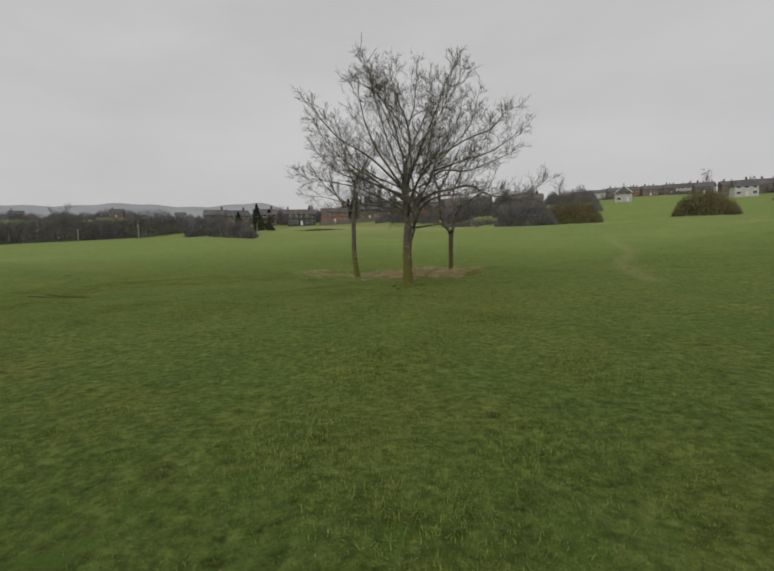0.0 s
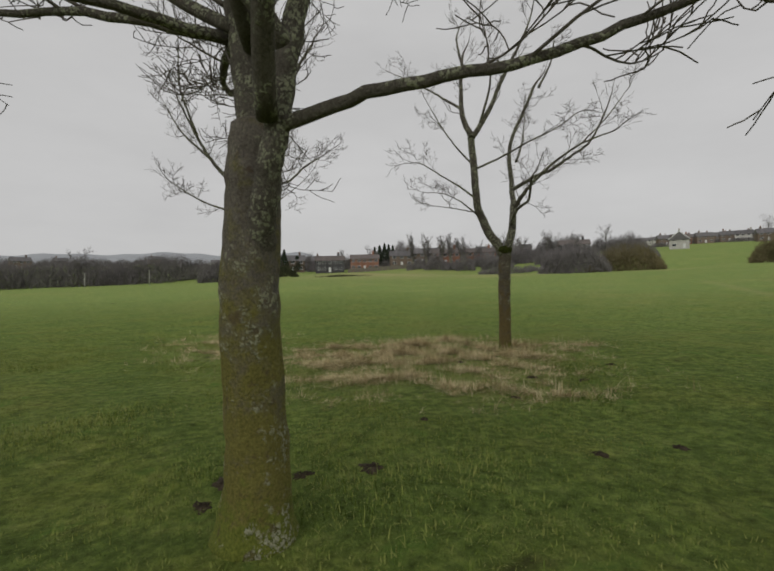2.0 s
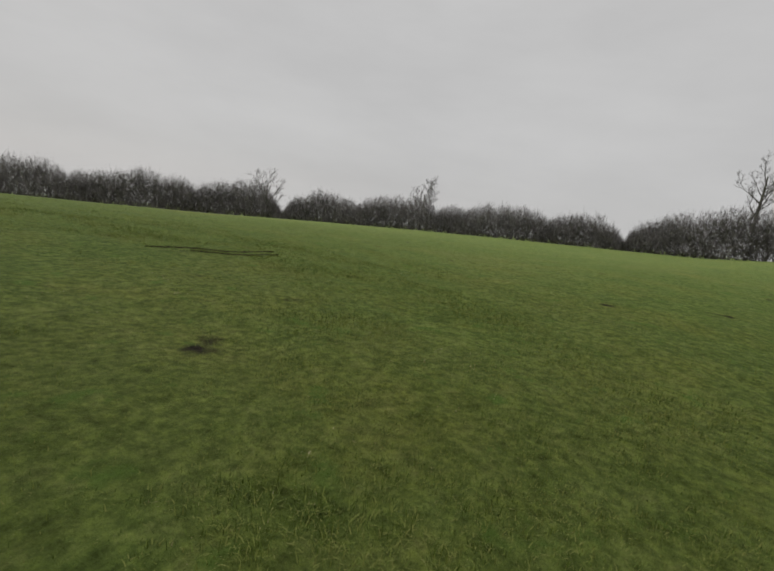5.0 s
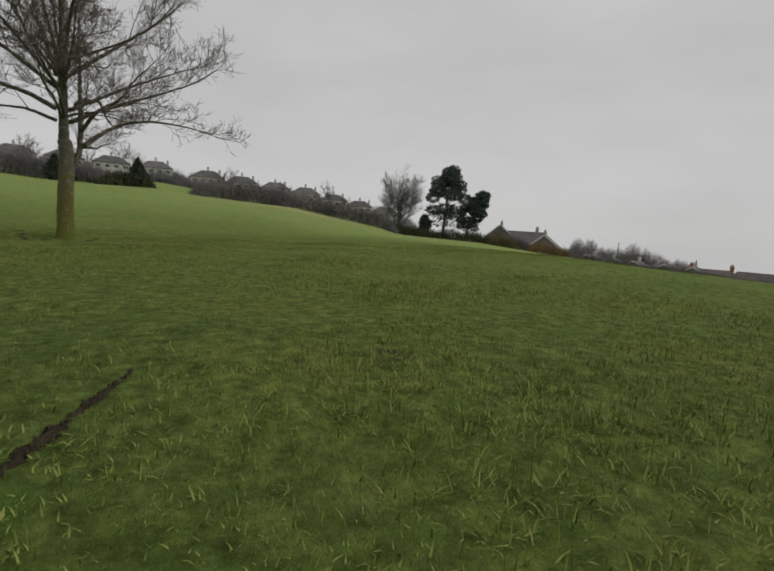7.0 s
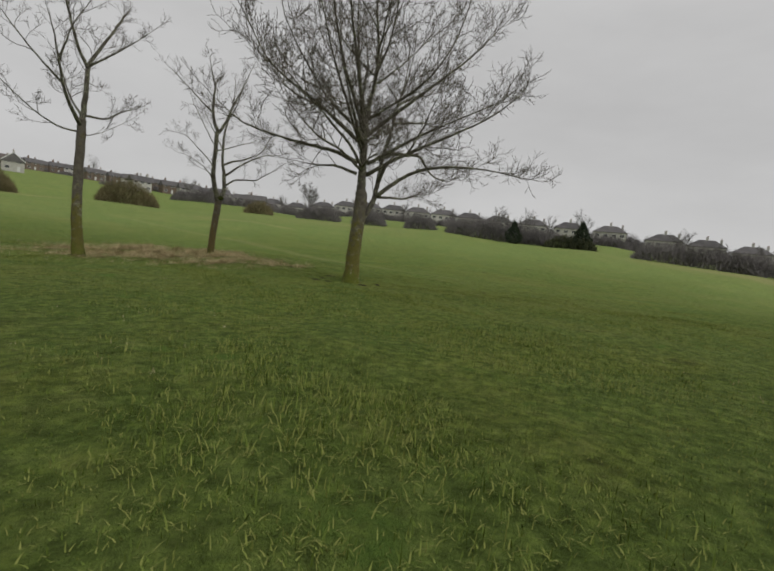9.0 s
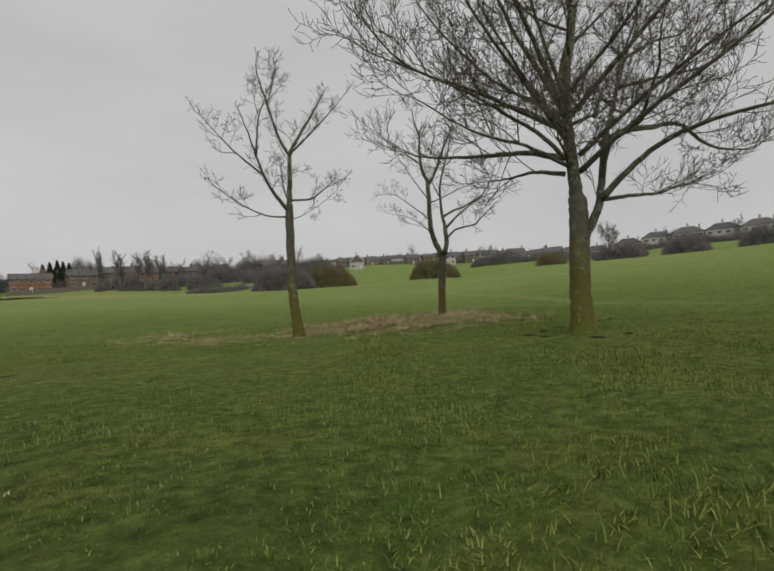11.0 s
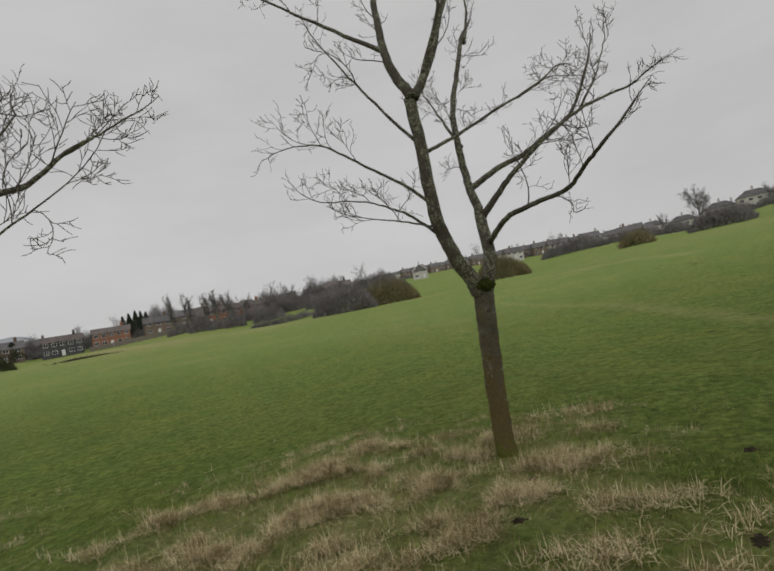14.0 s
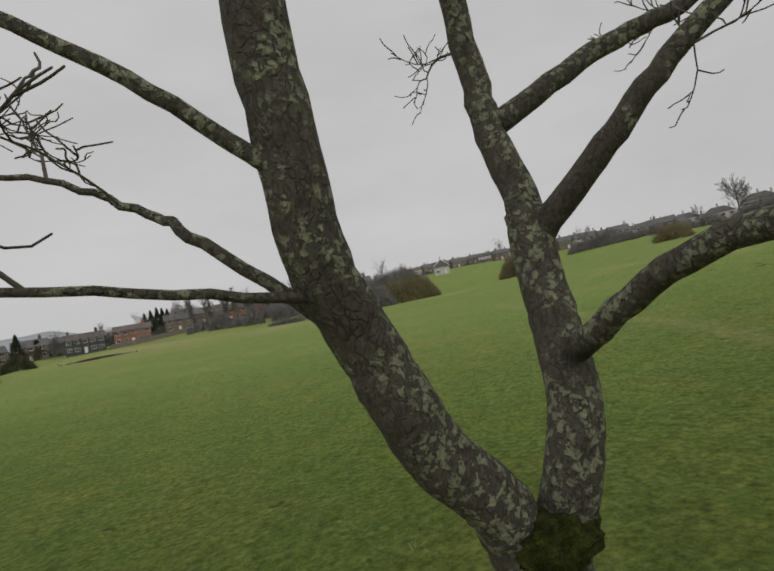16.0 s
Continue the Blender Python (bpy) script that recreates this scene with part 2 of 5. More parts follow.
def ground_material():
    m = bpy.data.materials.new("meadow")
    m.use_nodes = True
    N, K = m.node_tree.nodes, m.node_tree.links
    b = N["Principled BSDF"]
    b.inputs["Roughness"].default_value, b.inputs["Specular IOR Level"].default_value = 0.95, 0.1
    co = N.new("ShaderNodeTexCoord")

    def tex(scale, detail, rough=0.6):
        n = N.new("ShaderNodeTexNoise")
        n.inputs["Scale"].default_value, n.inputs["Detail"].default_value, n.inputs["Roughness"].default_value = scale, detail, rough
        K.new(co.outputs["Object"], n.inputs["Vector"])
        return n.outputs["Fac"]

    def ramp(fac, stops):
        r = N.new("ShaderNodeValToRGB")
        while len(r.color_ramp.elements) < len(stops):
            r.color_ramp.elements.new(0.5)
        for e, (p, c) in zip(r.color_ramp.elements, stops):
            e.position, e.color = p, (*c, 1)
        K.new(fac, r.inputs["Fac"])
        return r.outputs["Color"]

    def mix(fac, a, c, mode="MIX"):
        x = N.new("ShaderNodeMix")
        x.data_type, x.blend_type = "RGBA", mode
        if isinstance(fac, float):
            x.inputs["Factor"].default_value = fac
        else:
            K.new(fac, x.inputs["Factor"])
        K.new(a, x.inputs[6])
        K.new(c, x.inputs[7])
        return x.outputs[2]

    def span(fac, a, c):
        r = N.new("ShaderNodeMapRange")
        r.inputs["From Min"].default_value, r.inputs["From Max"].default_value = a, c
        K.new(fac, r.inputs["Value"])
        return r.outputs["Result"]

    fine = tex(26.0, 6, 0.72)
    tufts = tex(4.2, 9, 0.78)
    broad = tex(0.11, 5)
    green = ramp(tufts, [(0.33, (0.126, 0.182, 0.042)), (0.45, (0.194, 0.275, 0.072)), (0.57, (0.258, 0.346, 0.100)), (0.70, (0.330, 0.395, 0.138))])
    olive = ramp(tufts, [(0.33, (0.165, 0.195, 0.040)), (0.47, (0.280, 0.325, 0.080)), (0.68, (0.410, 0.420, 0.145))])
    patches = tex(0.55, 6, 0.68)
    base = mix(span(patches, 0.47, 0.76), green, olive)
    sere = ramp(tufts, [(0.33, (0.180, 0.185, 0.048)), (0.47, (0.330, 0.340, 0.110)), (0.68, (0.450, 0.425, 0.180))])
    base = mix(span(broad, 0.50, 0.92), base, sere)
    straw = ramp(fine, [(0.3, (0.30, 0.255, 0.110)), (0.7, (0.56, 0.47, 0.25))])
    clump = ramp(tex(10.5, 6, 0.7), [(0.30, (0.46, 0.47, 0.45)), (0.52, (1.0, 1.0, 1.0)), (0.70, (1.50, 1.46, 1.36))])
    base = mix(1.0, base, clump, "MULTIPLY")
    # near ground colour multiplied down to paint in the vignette's darkening
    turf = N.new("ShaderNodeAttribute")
    turf.attribute_name = "near_dim"
    dimming = ramp(tex(0.8, 5, 0.65), [(0.3, (0.59, 0.62, 0.49)), (0.7, (0.77, 0.765, 0.60))])
    base = mix(turf.outputs["Fac"], base, mix(1.0, base, dimming, "MULTIPLY"))
    dry = N.new("ShaderNodeAttribute")
    dry.attribute_name = "dry"
    some = N.new("ShaderNodeMath")
    some.operation = "MULTIPLY"
    K.new(dry.outputs["Fac"], some.inputs[0])
    K.new(span(tex(5.0, 6, 0.7), 0.30, 0.52), some.inputs[1])
    base = mix(some.outputs[0], base, straw)
    dirt = ramp(fine, [(0.35, (0.016, 0.013, 0.008)), (0.7, (0.045, 0.036, 0.022))])
    lush = ramp(fine, [(0.3, (0.095, 0.165, 0.030)), (0.7, (0.170, 0.265, 0.050))])
    base = mix(span(tex(1.9, 4, 0.6), 0.60, 0.70), base, lush)
    spots = tex(1.1, 3, 0.5)
    base = mix(span(spots, 0.69, 0.77), base, dirt)
    K.new(base, b.inputs["Base Color"])
    bp = N.new("ShaderNodeBump")
    bp.inputs["Strength"].default_value, bp.inputs["Distance"].default_value = 0.9, 0.07
    K.new(tufts, bp.inputs["Height"])
    b2 = N.new("ShaderNodeBump")
    b2.inputs["Strength"].default_value, b2.inputs["Distance"].default_value = 0.9, 0.03
    K.new(fine, b2.inputs["Height"])
    K.new(bp.outputs["Normal"], b2.inputs["Normal"])
    K.new(b2.outputs["Normal"], b.inputs["Normal"])
    return m


M_GROUND = ground_material()


# ---- small builders ----
def link(name, verts, faces, mat, parent=None, label="", smooth=False):
    me = bpy.data.meshes.new(name)
    me.from_pydata([tuple(v) for v in verts], [], faces)
    me.materials.append(mat)
    if smooth:
        me.polygons.foreach_set("use_smooth", [True] * len(me.polygons))
    me.update()
    ob = new(name, me)
    if parent:
        ob.parent = parent
    if label:
        tagged(ob, label)
    return ob


def link_arrays(name, v, tri, mat, parent=None, label="", smooth=False):
    """A triangle mesh from numpy arrays."""
    me = bpy.data.meshes.new(name)
    me.vertices.add(len(v))
    me.vertices.foreach_set("co", np.asarray(v, np.float32).ravel())
    me.loops.add(tri.size)
    me.loops.foreach_set("vertex_index", np.asarray(tri, np.int32).ravel())
    me.polygons.add(len(tri))
    me.polygons.foreach_set("loop_start", np.arange(0, tri.size, 3, dtype=np.int32))
    if smooth:
        me.polygons.foreach_set("use_smooth", np.ones(len(tri), bool))
    me.materials.append(mat)
    me.update(calc_edges=True)
    ob = new(name, me)
    if parent:
        ob.parent = parent
    if label:
        tagged(ob, label)
    return ob


def part(name, bm, mat, parent=None, label=""):
    me = bpy.data.meshes.new(name)
    bm.to_mesh(me)
    bm.free()
    me.materials.append(mat)
    ob = new(name, me)
    if parent:
        ob.parent = parent
    if label:
        tagged(ob, label)
    return ob


def box(sx, sy, sz, x=0, y=0, z=0, bevel=0.0):
    """A box of that size, its base centred at x, y, z."""
    bm = bmesh.new()
    bmesh.ops.create_cube(bm, size=1, matrix=Matrix.Translation((x, y, z + sz / 2)) @ Matrix.Diagonal((sx, sy, sz, 1)))
    if bevel:
        bmesh.ops.bevel(bm, geom=bm.edges[:], offset=bevel, segments=1, affect="EDGES")
    return bm


def empty(name, m, label="", category="", group="", kind=""):
    ob = new(name)
    ob.empty_display_size = 0.3
    ob.matrix_world = m
    return tagged(ob, label, category, group, kind)


# ---- the lie of the land: azimuth (degrees, counter-clockwise from north), field edge, its height, height at 500 m ----
LAND = [(0, 160, 6.2, 42), (8, 195, 8.5, 33), (13, 195, 8.0, 31), (16, 125, 4, 31), (18, 120, 2.8, 31), (24, 130, 4, 33), (30, 150, 4, 36),
        (40, 155, 3.3, 33), (50, 150, 2, 29), (54, 140, 2.2, 25), (61, 100, 3.0, 18), (74, 90, 2.4, 10), (83, 90, 0.6, 1), (110, 90, -2, -14)]
LAND += [(140, 90, -5, -28), (168, 90, -6.8, -38), (180, 100, -8.2, -44), (187, 110, -7.5, -44), (199, 120, -7.4, -42), (206, 120, -6, -40),
         (218, 120, -4.6, -34), (226, 120, -2.8, -24), (236, 110, -1.7, -8), (239, 100, -0.2, 0), (250, 95, 3, 14), (262, 95, 4.2, 23)]
LAND += [(266, 95, 5, 27), (278, 100, 5.4, 29), (286, 105, 6.8, 31), (297, 110, 6.6, 33), (304, 118, 6.9, 31), (311, 125, 7.1, 36),
         (319, 155, 6.4, 43), (328, 160, 6.8, 45), (332, 145, 5.5, 45), (343, 132, 4.7, 44), (352, 160, 5.8, 43), (360, 160, 6.2, 42)]
_A, _R, _Z, _F = (np.array(c, float) for c in zip(*LAND))
_F = np.where((_A < 62) | (_A > 302), _F - 7, _F)


def height(x, y):
    """The ground's height; x and y may be arrays."""
    x, y = np.asarray(x, float), np.asarray(y, float)
    r, az = np.hypot(x, y), np.degrees(np.arctan2(-x, y)) % 360
    R, Z, F = np.interp(az, _A, _R), np.interp(az, _A, _Z), np.interp(az, _A, _F)
    k = np.clip((r - 13) / (R - 13), 0, 1)
    k = k * k * (3 - 2 * k) * 0.3 + k * 0.7
    z = Z * k
    far = np.clip((r - R) / (500 - R), 0, 1)
    z = z + (F - Z) * far ** 0.85
    z = z + np.minimum(F, 0) * np.clip(r / 500 - 1, 0, None)
    z = z + 0.06 * x * np.exp(-x * x / 40 - (y - 6.4) ** 2 / 18)
    near = np.clip(1 - r / 40, 0, 1)
    z = z + near * (0.035 * np.sin(1.3 * x + 0.7 * y) * np.sin(0.9 * y - 0.5 * x + 1) + 0.02 * np.sin(3.1 * x - 1.9 * y) * np.sin(2.3 * y + 1.1 * x))
    return z


def spot(az, d, rz=None):
    """A pose on the ground at that azimuth and distance, facing the middle of the field."""
    a = radians(az)
    x, y = -d * math.sin(a), d * math.cos(a)
    return pose(x, y, float(height(x, y)), 0, 0, az if rz is None else rz)


# patches of dead grass: x, y, radius, strength
DRY = [(0.6, 6.4, 1.6, 1.0), (1.9, 5.6, 0.9, 0.9), (-0.6, 7.2, 1.3, 0.9), (2.3, 6.7, 0.8, 0.9), (3.4, 6.5, 0.45, 0.8), (-2.0, 6.5, 0.6, 0.6),
       (-3.7, 8.3, 1.1, 0.28), (-4.6, 10.2, 1.2, 0.25), (0.2, 4.4, 0.9, 0.6), (1.9, 3.7, 0.8, 0.7), (0.9, 8.1, 0.8, 0.95), (-0.5, 5.4, 0.7, 0.6), (-0.9, 7.7, 0.8, 0.9)]


def dryness(x, y):
    x, y = np.asarray(x, float), np.asarray(y, float)
    d = np.zeros_like(x)
    for px, py, s, k in DRY:
        d = np.maximum(d, k * np.exp(-((x - px) ** 2 + (y - py) ** 2) / (2 * (0.75 * s) ** 2)))
    return d


RUT_LINES = [((-10.3, -1.22), (-10.75, -1.05), (-11.15, -0.90), (-11.6, -0.75), (-11.95, -0.64), (-12.4, -0.53), (-13.0, -0.38)),
             ((-10.9, -0.62), (-11.74, -0.31), (-12.03, -0.20), (-12.7, 0.02))]
RUTS = [pair for line in RUT_LINES for pair in zip(line, line[1:])]
# bare muddy patches: x, y, radius
MUD = [(-0.33, -0.48, 0.20), (0.30, -0.55, 0.14), (-0.46, 0.66, 0.17), (0.04, 0.80, 0.13), (0.50, 0.85, 0.18), (-0.46, 0.34, 0.13), (1.67, -2.74, 0.09), (2.36, -2.67, 0.08),
       (2.16, 1.19, 0.11), (2.83, 1.40, 0.10), (1.88, 2.95, 0.10), (2.87, 3.75, 0.12), (0.87, 2.08, 0.08), (1.44, 5.11, 0.09), (2.03, 5.66, 0.10), (3.54, 4.64, 0.10), (2.27, 3.89, 0.12)]


def mud_distance(x, y):
    """How far from the rim of the nearest muddy patch, in its radii."""
    best = np.full_like(np.asarray(x, float), 9.0)
    for px, py, r in MUD:
        best = np.minimum(best, np.hypot(x - px, y - py) / (0.75 * r))
    return best



def rut_distance(x, y):
    x, y = np.asarray(x, float), np.asarray(y, float)
    best = np.full_like(x, 9.0)
    for (x0, y0), (x1, y1) in RUTS:
        dx, dy = x1 - x0, y1 - y0
        t = np.clip(((x - x0) * dx + (y - y0) * dy) / (dx * dx + dy * dy), 0, 1)
        best = np.minimum(best, np.hypot(x - x0 - t * dx, y - y0 - t * dy))
    return best


def build_ground():
    radii = np.concatenate([np.arange(0.15, 26, 0.22), 26 * 1.052 ** np.arange(0, 98)])
    n = 420
    a = np.arange(n) * 2 * np.pi / n
    X, Y = -radii[:, None] * np.sin(a), radii[:, None] * np.cos(a)
    Z = height(X, Y)
    rd = rut_distance(X, Y)
    Z = Z - 0.02 * np.exp(-(rd / 0.12) ** 2)
    v = np.concatenate([[[0, 0, float(height(0, 0))]], np.stack([X, Y, Z], -1).reshape(-1, 3)])
    k = len(radii)
    i, j = np.meshgrid(np.arange(k - 1), np.arange(n), indexing="ij")
    p, q = 1 + i * n + j, 1 + i * n + (j + 1) % n
    tri = np.concatenate([np.stack([p, p + n, q + n], -1).reshape(-1, 3), np.stack([p, q + n, q], -1).reshape(-1, 3),
                          np.stack([np.zeros(n, int), 1 + np.arange(n), 1 + (np.arange(n) + 1) % n], -1)])
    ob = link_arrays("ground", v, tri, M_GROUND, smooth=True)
    tagged(ob, "wide sloping meadow of damp winter grass", "meadow", kind="structure")
    x, y = v[:, 0], v[:, 1]
    r, az = np.hypot(x, y), np.degrees(np.arctan2(-x, y)) % 360
    d = 0.38 * dryness(x, y)
    for a0, sa, r0, sr, s in ((5, 9, 135, 38, 0.75), (352, 6, 120, 25, 0.5), (250, 12, 82, 14, 0.55), (232, 8, 100, 12, 0.4), (215, 14, 70, 12, 0.3), (300, 12, 85, 16, 0.25), (334, 4, 120, 8, 0.4)):
        da = (az - a0 + 180) % 360 - 180
        d = np.maximum(d, s * np.exp(-(da / sa) ** 2 - ((r - r0) / sr) ** 2))
    # a worn path across the field and a brow of long pale grass
    for line, wide, k in ((((8.5, 0), (11.5, 8.5), (16.8, 17.7), (21, 29), (27, 44)), 0.45, 0.30), (((40, 29), (43.5, 35.5), (55, 60), (58, 80)), 0.8, 0.45)):
        for (x0, y0), (x1, y1) in zip(line, line[1:]):
            dx, dy = x1 - x0, y1 - y0
            t = np.clip(((x - x0) * dx + (y - y0) * dy) / (dx * dx + dy * dy), 0, 1)
            d = np.maximum(d, k * np.exp(-(np.hypot(x - x0 - t * dx, y - y0 - t * dy) / wide) ** 2))
    # painted darker and more olive round the trees: lens vignette near, haze beyond
    dimming = 1 - np.clip((np.hypot(x + 2, y) - 15 - 3 * np.sin(az * 0.05) - 2 * np.sin(az * 0.13)) / 30, 0, 1)
    at = ob.data.attributes.new("near_dim", "FLOAT", "POINT")
    at.data.foreach_set("value", dimming.astype(np.float32))
    at = ob.data.attributes.new("dry", "FLOAT", "POINT")
    at.data.foreach_set("value", d.astype(np.float32))
    return ob


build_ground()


# ---- trees ----
class Tubes:
    """Collects tapering tubes and links them as one mesh."""

    def __init__(self):
        self.v, self.f, self.n = [], [], 0

    def add(self, pts, radii, sides):
        p, r = np.asarray(pts, float), np.asarray(radii, float)
        t = np.gradient(p, axis=0)
        t /= np.linalg.norm(t, axis=1, keepdims=True) + 1e-9
        ref = np.array([0.31, 0.95, 0.05]) if abs(t[:, 2]).mean() > 0.6 else np.array([0.05, 0.1, 0.99])
        u = np.cross(t, ref)
        u /= np.linalg.norm(u, axis=1, keepdims=True) + 1e-9
        w = np.cross(t, u)
        a = np.arange(sides) * 2 * np.pi / sides
        ring = p[:, None] + r[:, None, None] * (np.cos(a)[None, :, None] * u[:, None] + np.sin(a)[None, :, None] * w[:, None])
        if sides >= 8:
            bumps = 1 + 0.025 * np.sin(a * 3 + p[:, 2:3] * 5) + 0.02 * np.sin(a * 5 - p[:, 2:3] * 11) + 0.02 * np.random.uniform(-1, 1, (len(p), sides))
            ring = p[:, None] + (ring - p[:, None]) * bumps[:, :, None]
        k = len(p)
        i, j = np.meshgrid(np.arange(k - 1), np.arange(sides), indexing="ij")
        b = self.n
        q0, q1 = b + i * sides + j, b + i * sides + (j + 1) % sides
        self.f.append(np.concatenate([np.stack([q0, q1, q1 + sides], -1).reshape(-1, 3), np.stack([q0, q1 + sides, q0 + sides], -1).reshape(-1, 3)]))
        self.v.append(ring.reshape(-1, 3))
        tip = np.array([p[-1] + t[-1] * r[-1]])
        self.v.append(tip)
        last = b + (k - 1) * sides
        jj = np.arange(sides)
        self.f.append(np.stack([last + jj, last + (jj + 1) % sides, np.full(sides, b + k * sides)], -1))
        if sides >= 7:
            jc = np.arange(1, sides - 1)
            self.f.append(np.stack([np.full(sides - 2, b), b + jc + 1, b + jc], -1))
        self.n += k * sides + 1

    def link(self, name, mat, parent, label="", origin=(0, 0, 0)):
        return link_arrays(name, np.concatenate(self.v) - np.array(origin), np.concatenate(self.f), mat, parent, label, smooth=True)


def curve(pts, n):
    """A Catmull-Rom curve through pts, n points a span."""
    p = np.asarray(pts, float)
    e = np.concatenate([[2 * p[0] - p[1]], p, [2 * p[-1] - p[-2]]])
    out = []
    for i in range(len(p) - 1):
        a, b, c, d = e[i:i + 4]
        for t in np.arange(n) / n:
            out.append(0.5 * (2 * b + (c - a) * t + (2 * a - 5 * b + 4 * c - d) * t * t + (3 * b - a - 3 * c + d) * t ** 3))
    out.append(p[-1])
    return np.array(out)


def unit(v):
    return v / (np.linalg.norm(v) + 1e-9)


def shoot(rng, start, way, length, n, up, wander):
    """A sinuous shoot that bends slowly to one side, then the other, and turns towards the light."""
    pts, d = [np.array(start, float)], unit(np.array(way, float))
    bend, turn = rng.normal(0, wander, 3), rng.integers(2, max(3, n))
    for i in range(n):
        if i == turn:
            bend = -bend * rng.uniform(0.5, 1.2)
        d = unit(d + bend + rng.normal(0, wander * 0.55, 3) + np.array([0, 0, up]))
        pts.append(pts[-1] + d * length / n)
    return np.array(pts)


def side_way(rng, t, side, spread):
    """A direction that leaves t to one side, mostly level, by about that many degrees."""
    h = np.cross(t, (0, 0, 1.0)) if abs(t[2]) < 0.85 else np.cross(t, rng.normal(0, 1, 3))
    h = unit(h)
    roll = rng.normal(0.25 * side, 0.75)
    a = (h * math.cos(roll) + np.cross(h, t) * math.sin(roll)) * side
    s = radians(spread * rng.uniform(0.7, 1.25))
    return t * math.cos(s) + a * math.sin(s)


def branch_out(rng, pts, r, level, counts, tubes, lengths, up, thin, start=0.25, wander=0.11):
    """Adds branches of the given levels to the shoot pts with radii r, left and right in turn."""
    if level >= len(counts):
        return
    k, side = len(pts), rng.choice((-1, 1))
    for i in range(counts[level]):
        s = start + (1 - start) * (i + rng.uniform(0.1, 1.0)) / counts[level]
        f = min(s * (k - 1), k - 1.001)
        j = int(f)
        at = pts[j] + (pts[j + 1] - pts[j]) * (f - j)
        t = unit(pts[j + 1] - pts[j])
        length = lengths[level] * rng.uniform(0.5, 1.25) * (1.2 - 0.6 * s)
        side = -side
        sub = shoot(rng, at, side_way(rng, t, side, 43), length, (7, 6, 4, 3)[level], up, wander * (1, 1.2, 1.5, 1.8)[level])
        r0 = max(min(r[j] * 0.6, length * 0.0105), thin)
        rr = np.linspace(r0, thin * 0.75, len(sub))
        tubes.add(sub, rr, 5 if level == 0 else 3)
        branch_out(rng, sub, rr, level + 1, counts, tubes, lengths, up, thin, 0.22, wander)


def bare_tree(name, base, trunk, limbs, label, group, seed, counts, lengths, thin=0.0042, up=0.075, trunk_mat=None, flare=1.5, extra=0, extra_from=(2.4, 6.5), extra_len=3.2, start=0.22, wander=0.11):
    """A leafless tree: trunk and limbs through the given places, finer branches grown on them."""
    rng = np.random.default_rng(seed)
    root = empty(name, Matrix.Translation(base), label, "tree", group)
    o = np.array(base, float)
    tp = curve(trunk[0], 8)
    z = np.linspace(0, 1, len(tp))
    tr = np.linspace(trunk[1], trunk[2], len(tp)) * (1 + (flare - 1) * np.exp(-z * 14))
    tp = tp + rng.normal(0, 0.004, tp.shape)
    t = Tubes()
    t.add(tp, tr, 18)
    t.link("trunk", trunk_mat or M_BARK_MOSS, root, "mossy trunk", o)
    todo = [(curve(p, 7), r0, r1) for p, r0, r1 in limbs]
    for i in range(extra):
        lead = todo[0][0]
        zz = extra_from[0] + (extra_from[1] - extra_from[0]) * (i + rng.uniform(0, 0.8)) / extra
        at = lead[np.argmin(abs(lead[:, 2] - zz))]
        a = i * 2.4 + rng.uniform(-0.4, 0.4)
        k = (zz - extra_from[0]) / (extra_from[1] - extra_from[0])
        way = (math.cos(a), math.sin(a), 0.45 + 0.6 * k)
        todo.append((shoot(rng, at, way, extra_len * (1.1 - 0.5 * k) * rng.uniform(0.85, 1.15), 12, 0.02, 0.09), 0.036 * (1.1 - 0.5 * k), 0.009))
    for pts, r0, r1 in todo:
        pts = pts.copy()
        gap = float(np.linalg.norm(np.diff(pts, axis=0), axis=1).mean())
        pts[1:-1] += rng.normal(0, min(0.004, 0.05 * gap), pts[1:-1].shape)
        r0, r1 = 0.9 * r0, 0.9 * r1
        rr = r0 + (r1 - r0) * np.linspace(0, 1, len(pts)) ** 0.8
        tl = Tubes()
        tl.add(pts, rr, 16 if r0 > 0.03 else 7)
        limb = tl.link("limb", M_LIMB, root, "", o)
        if r1 > 0.045:
            continue
        tw = Tubes()
        tip = shoot(rng, pts[-1], pts[-1] - pts[-2], lengths[0] * 0.7, 6, up, 0.11)
        tr_ = np.linspace(r1, thin, len(tip))
        tw.add(tip, tr_, 5)
        reach = float(np.linalg.norm(np.diff(pts, axis=0), axis=1).sum())
        c0 = max(3, int(counts[0] * min(1.3, reach / 3.0)))
        sub = (c0,) + tuple(counts[1:])
        branch_out(rng, pts, rr, 0, sub, tw, lengths, up, thin, start if r0 > 0.03 else start + 0.15, wander)
        branch_out(rng, tip, tr_, 1, sub, tw, lengths, up, thin, 0.1, wander)
        tagged(tw.link("twig_spray", M_TWIG, limb, "", o), kind="stuff")
    return root


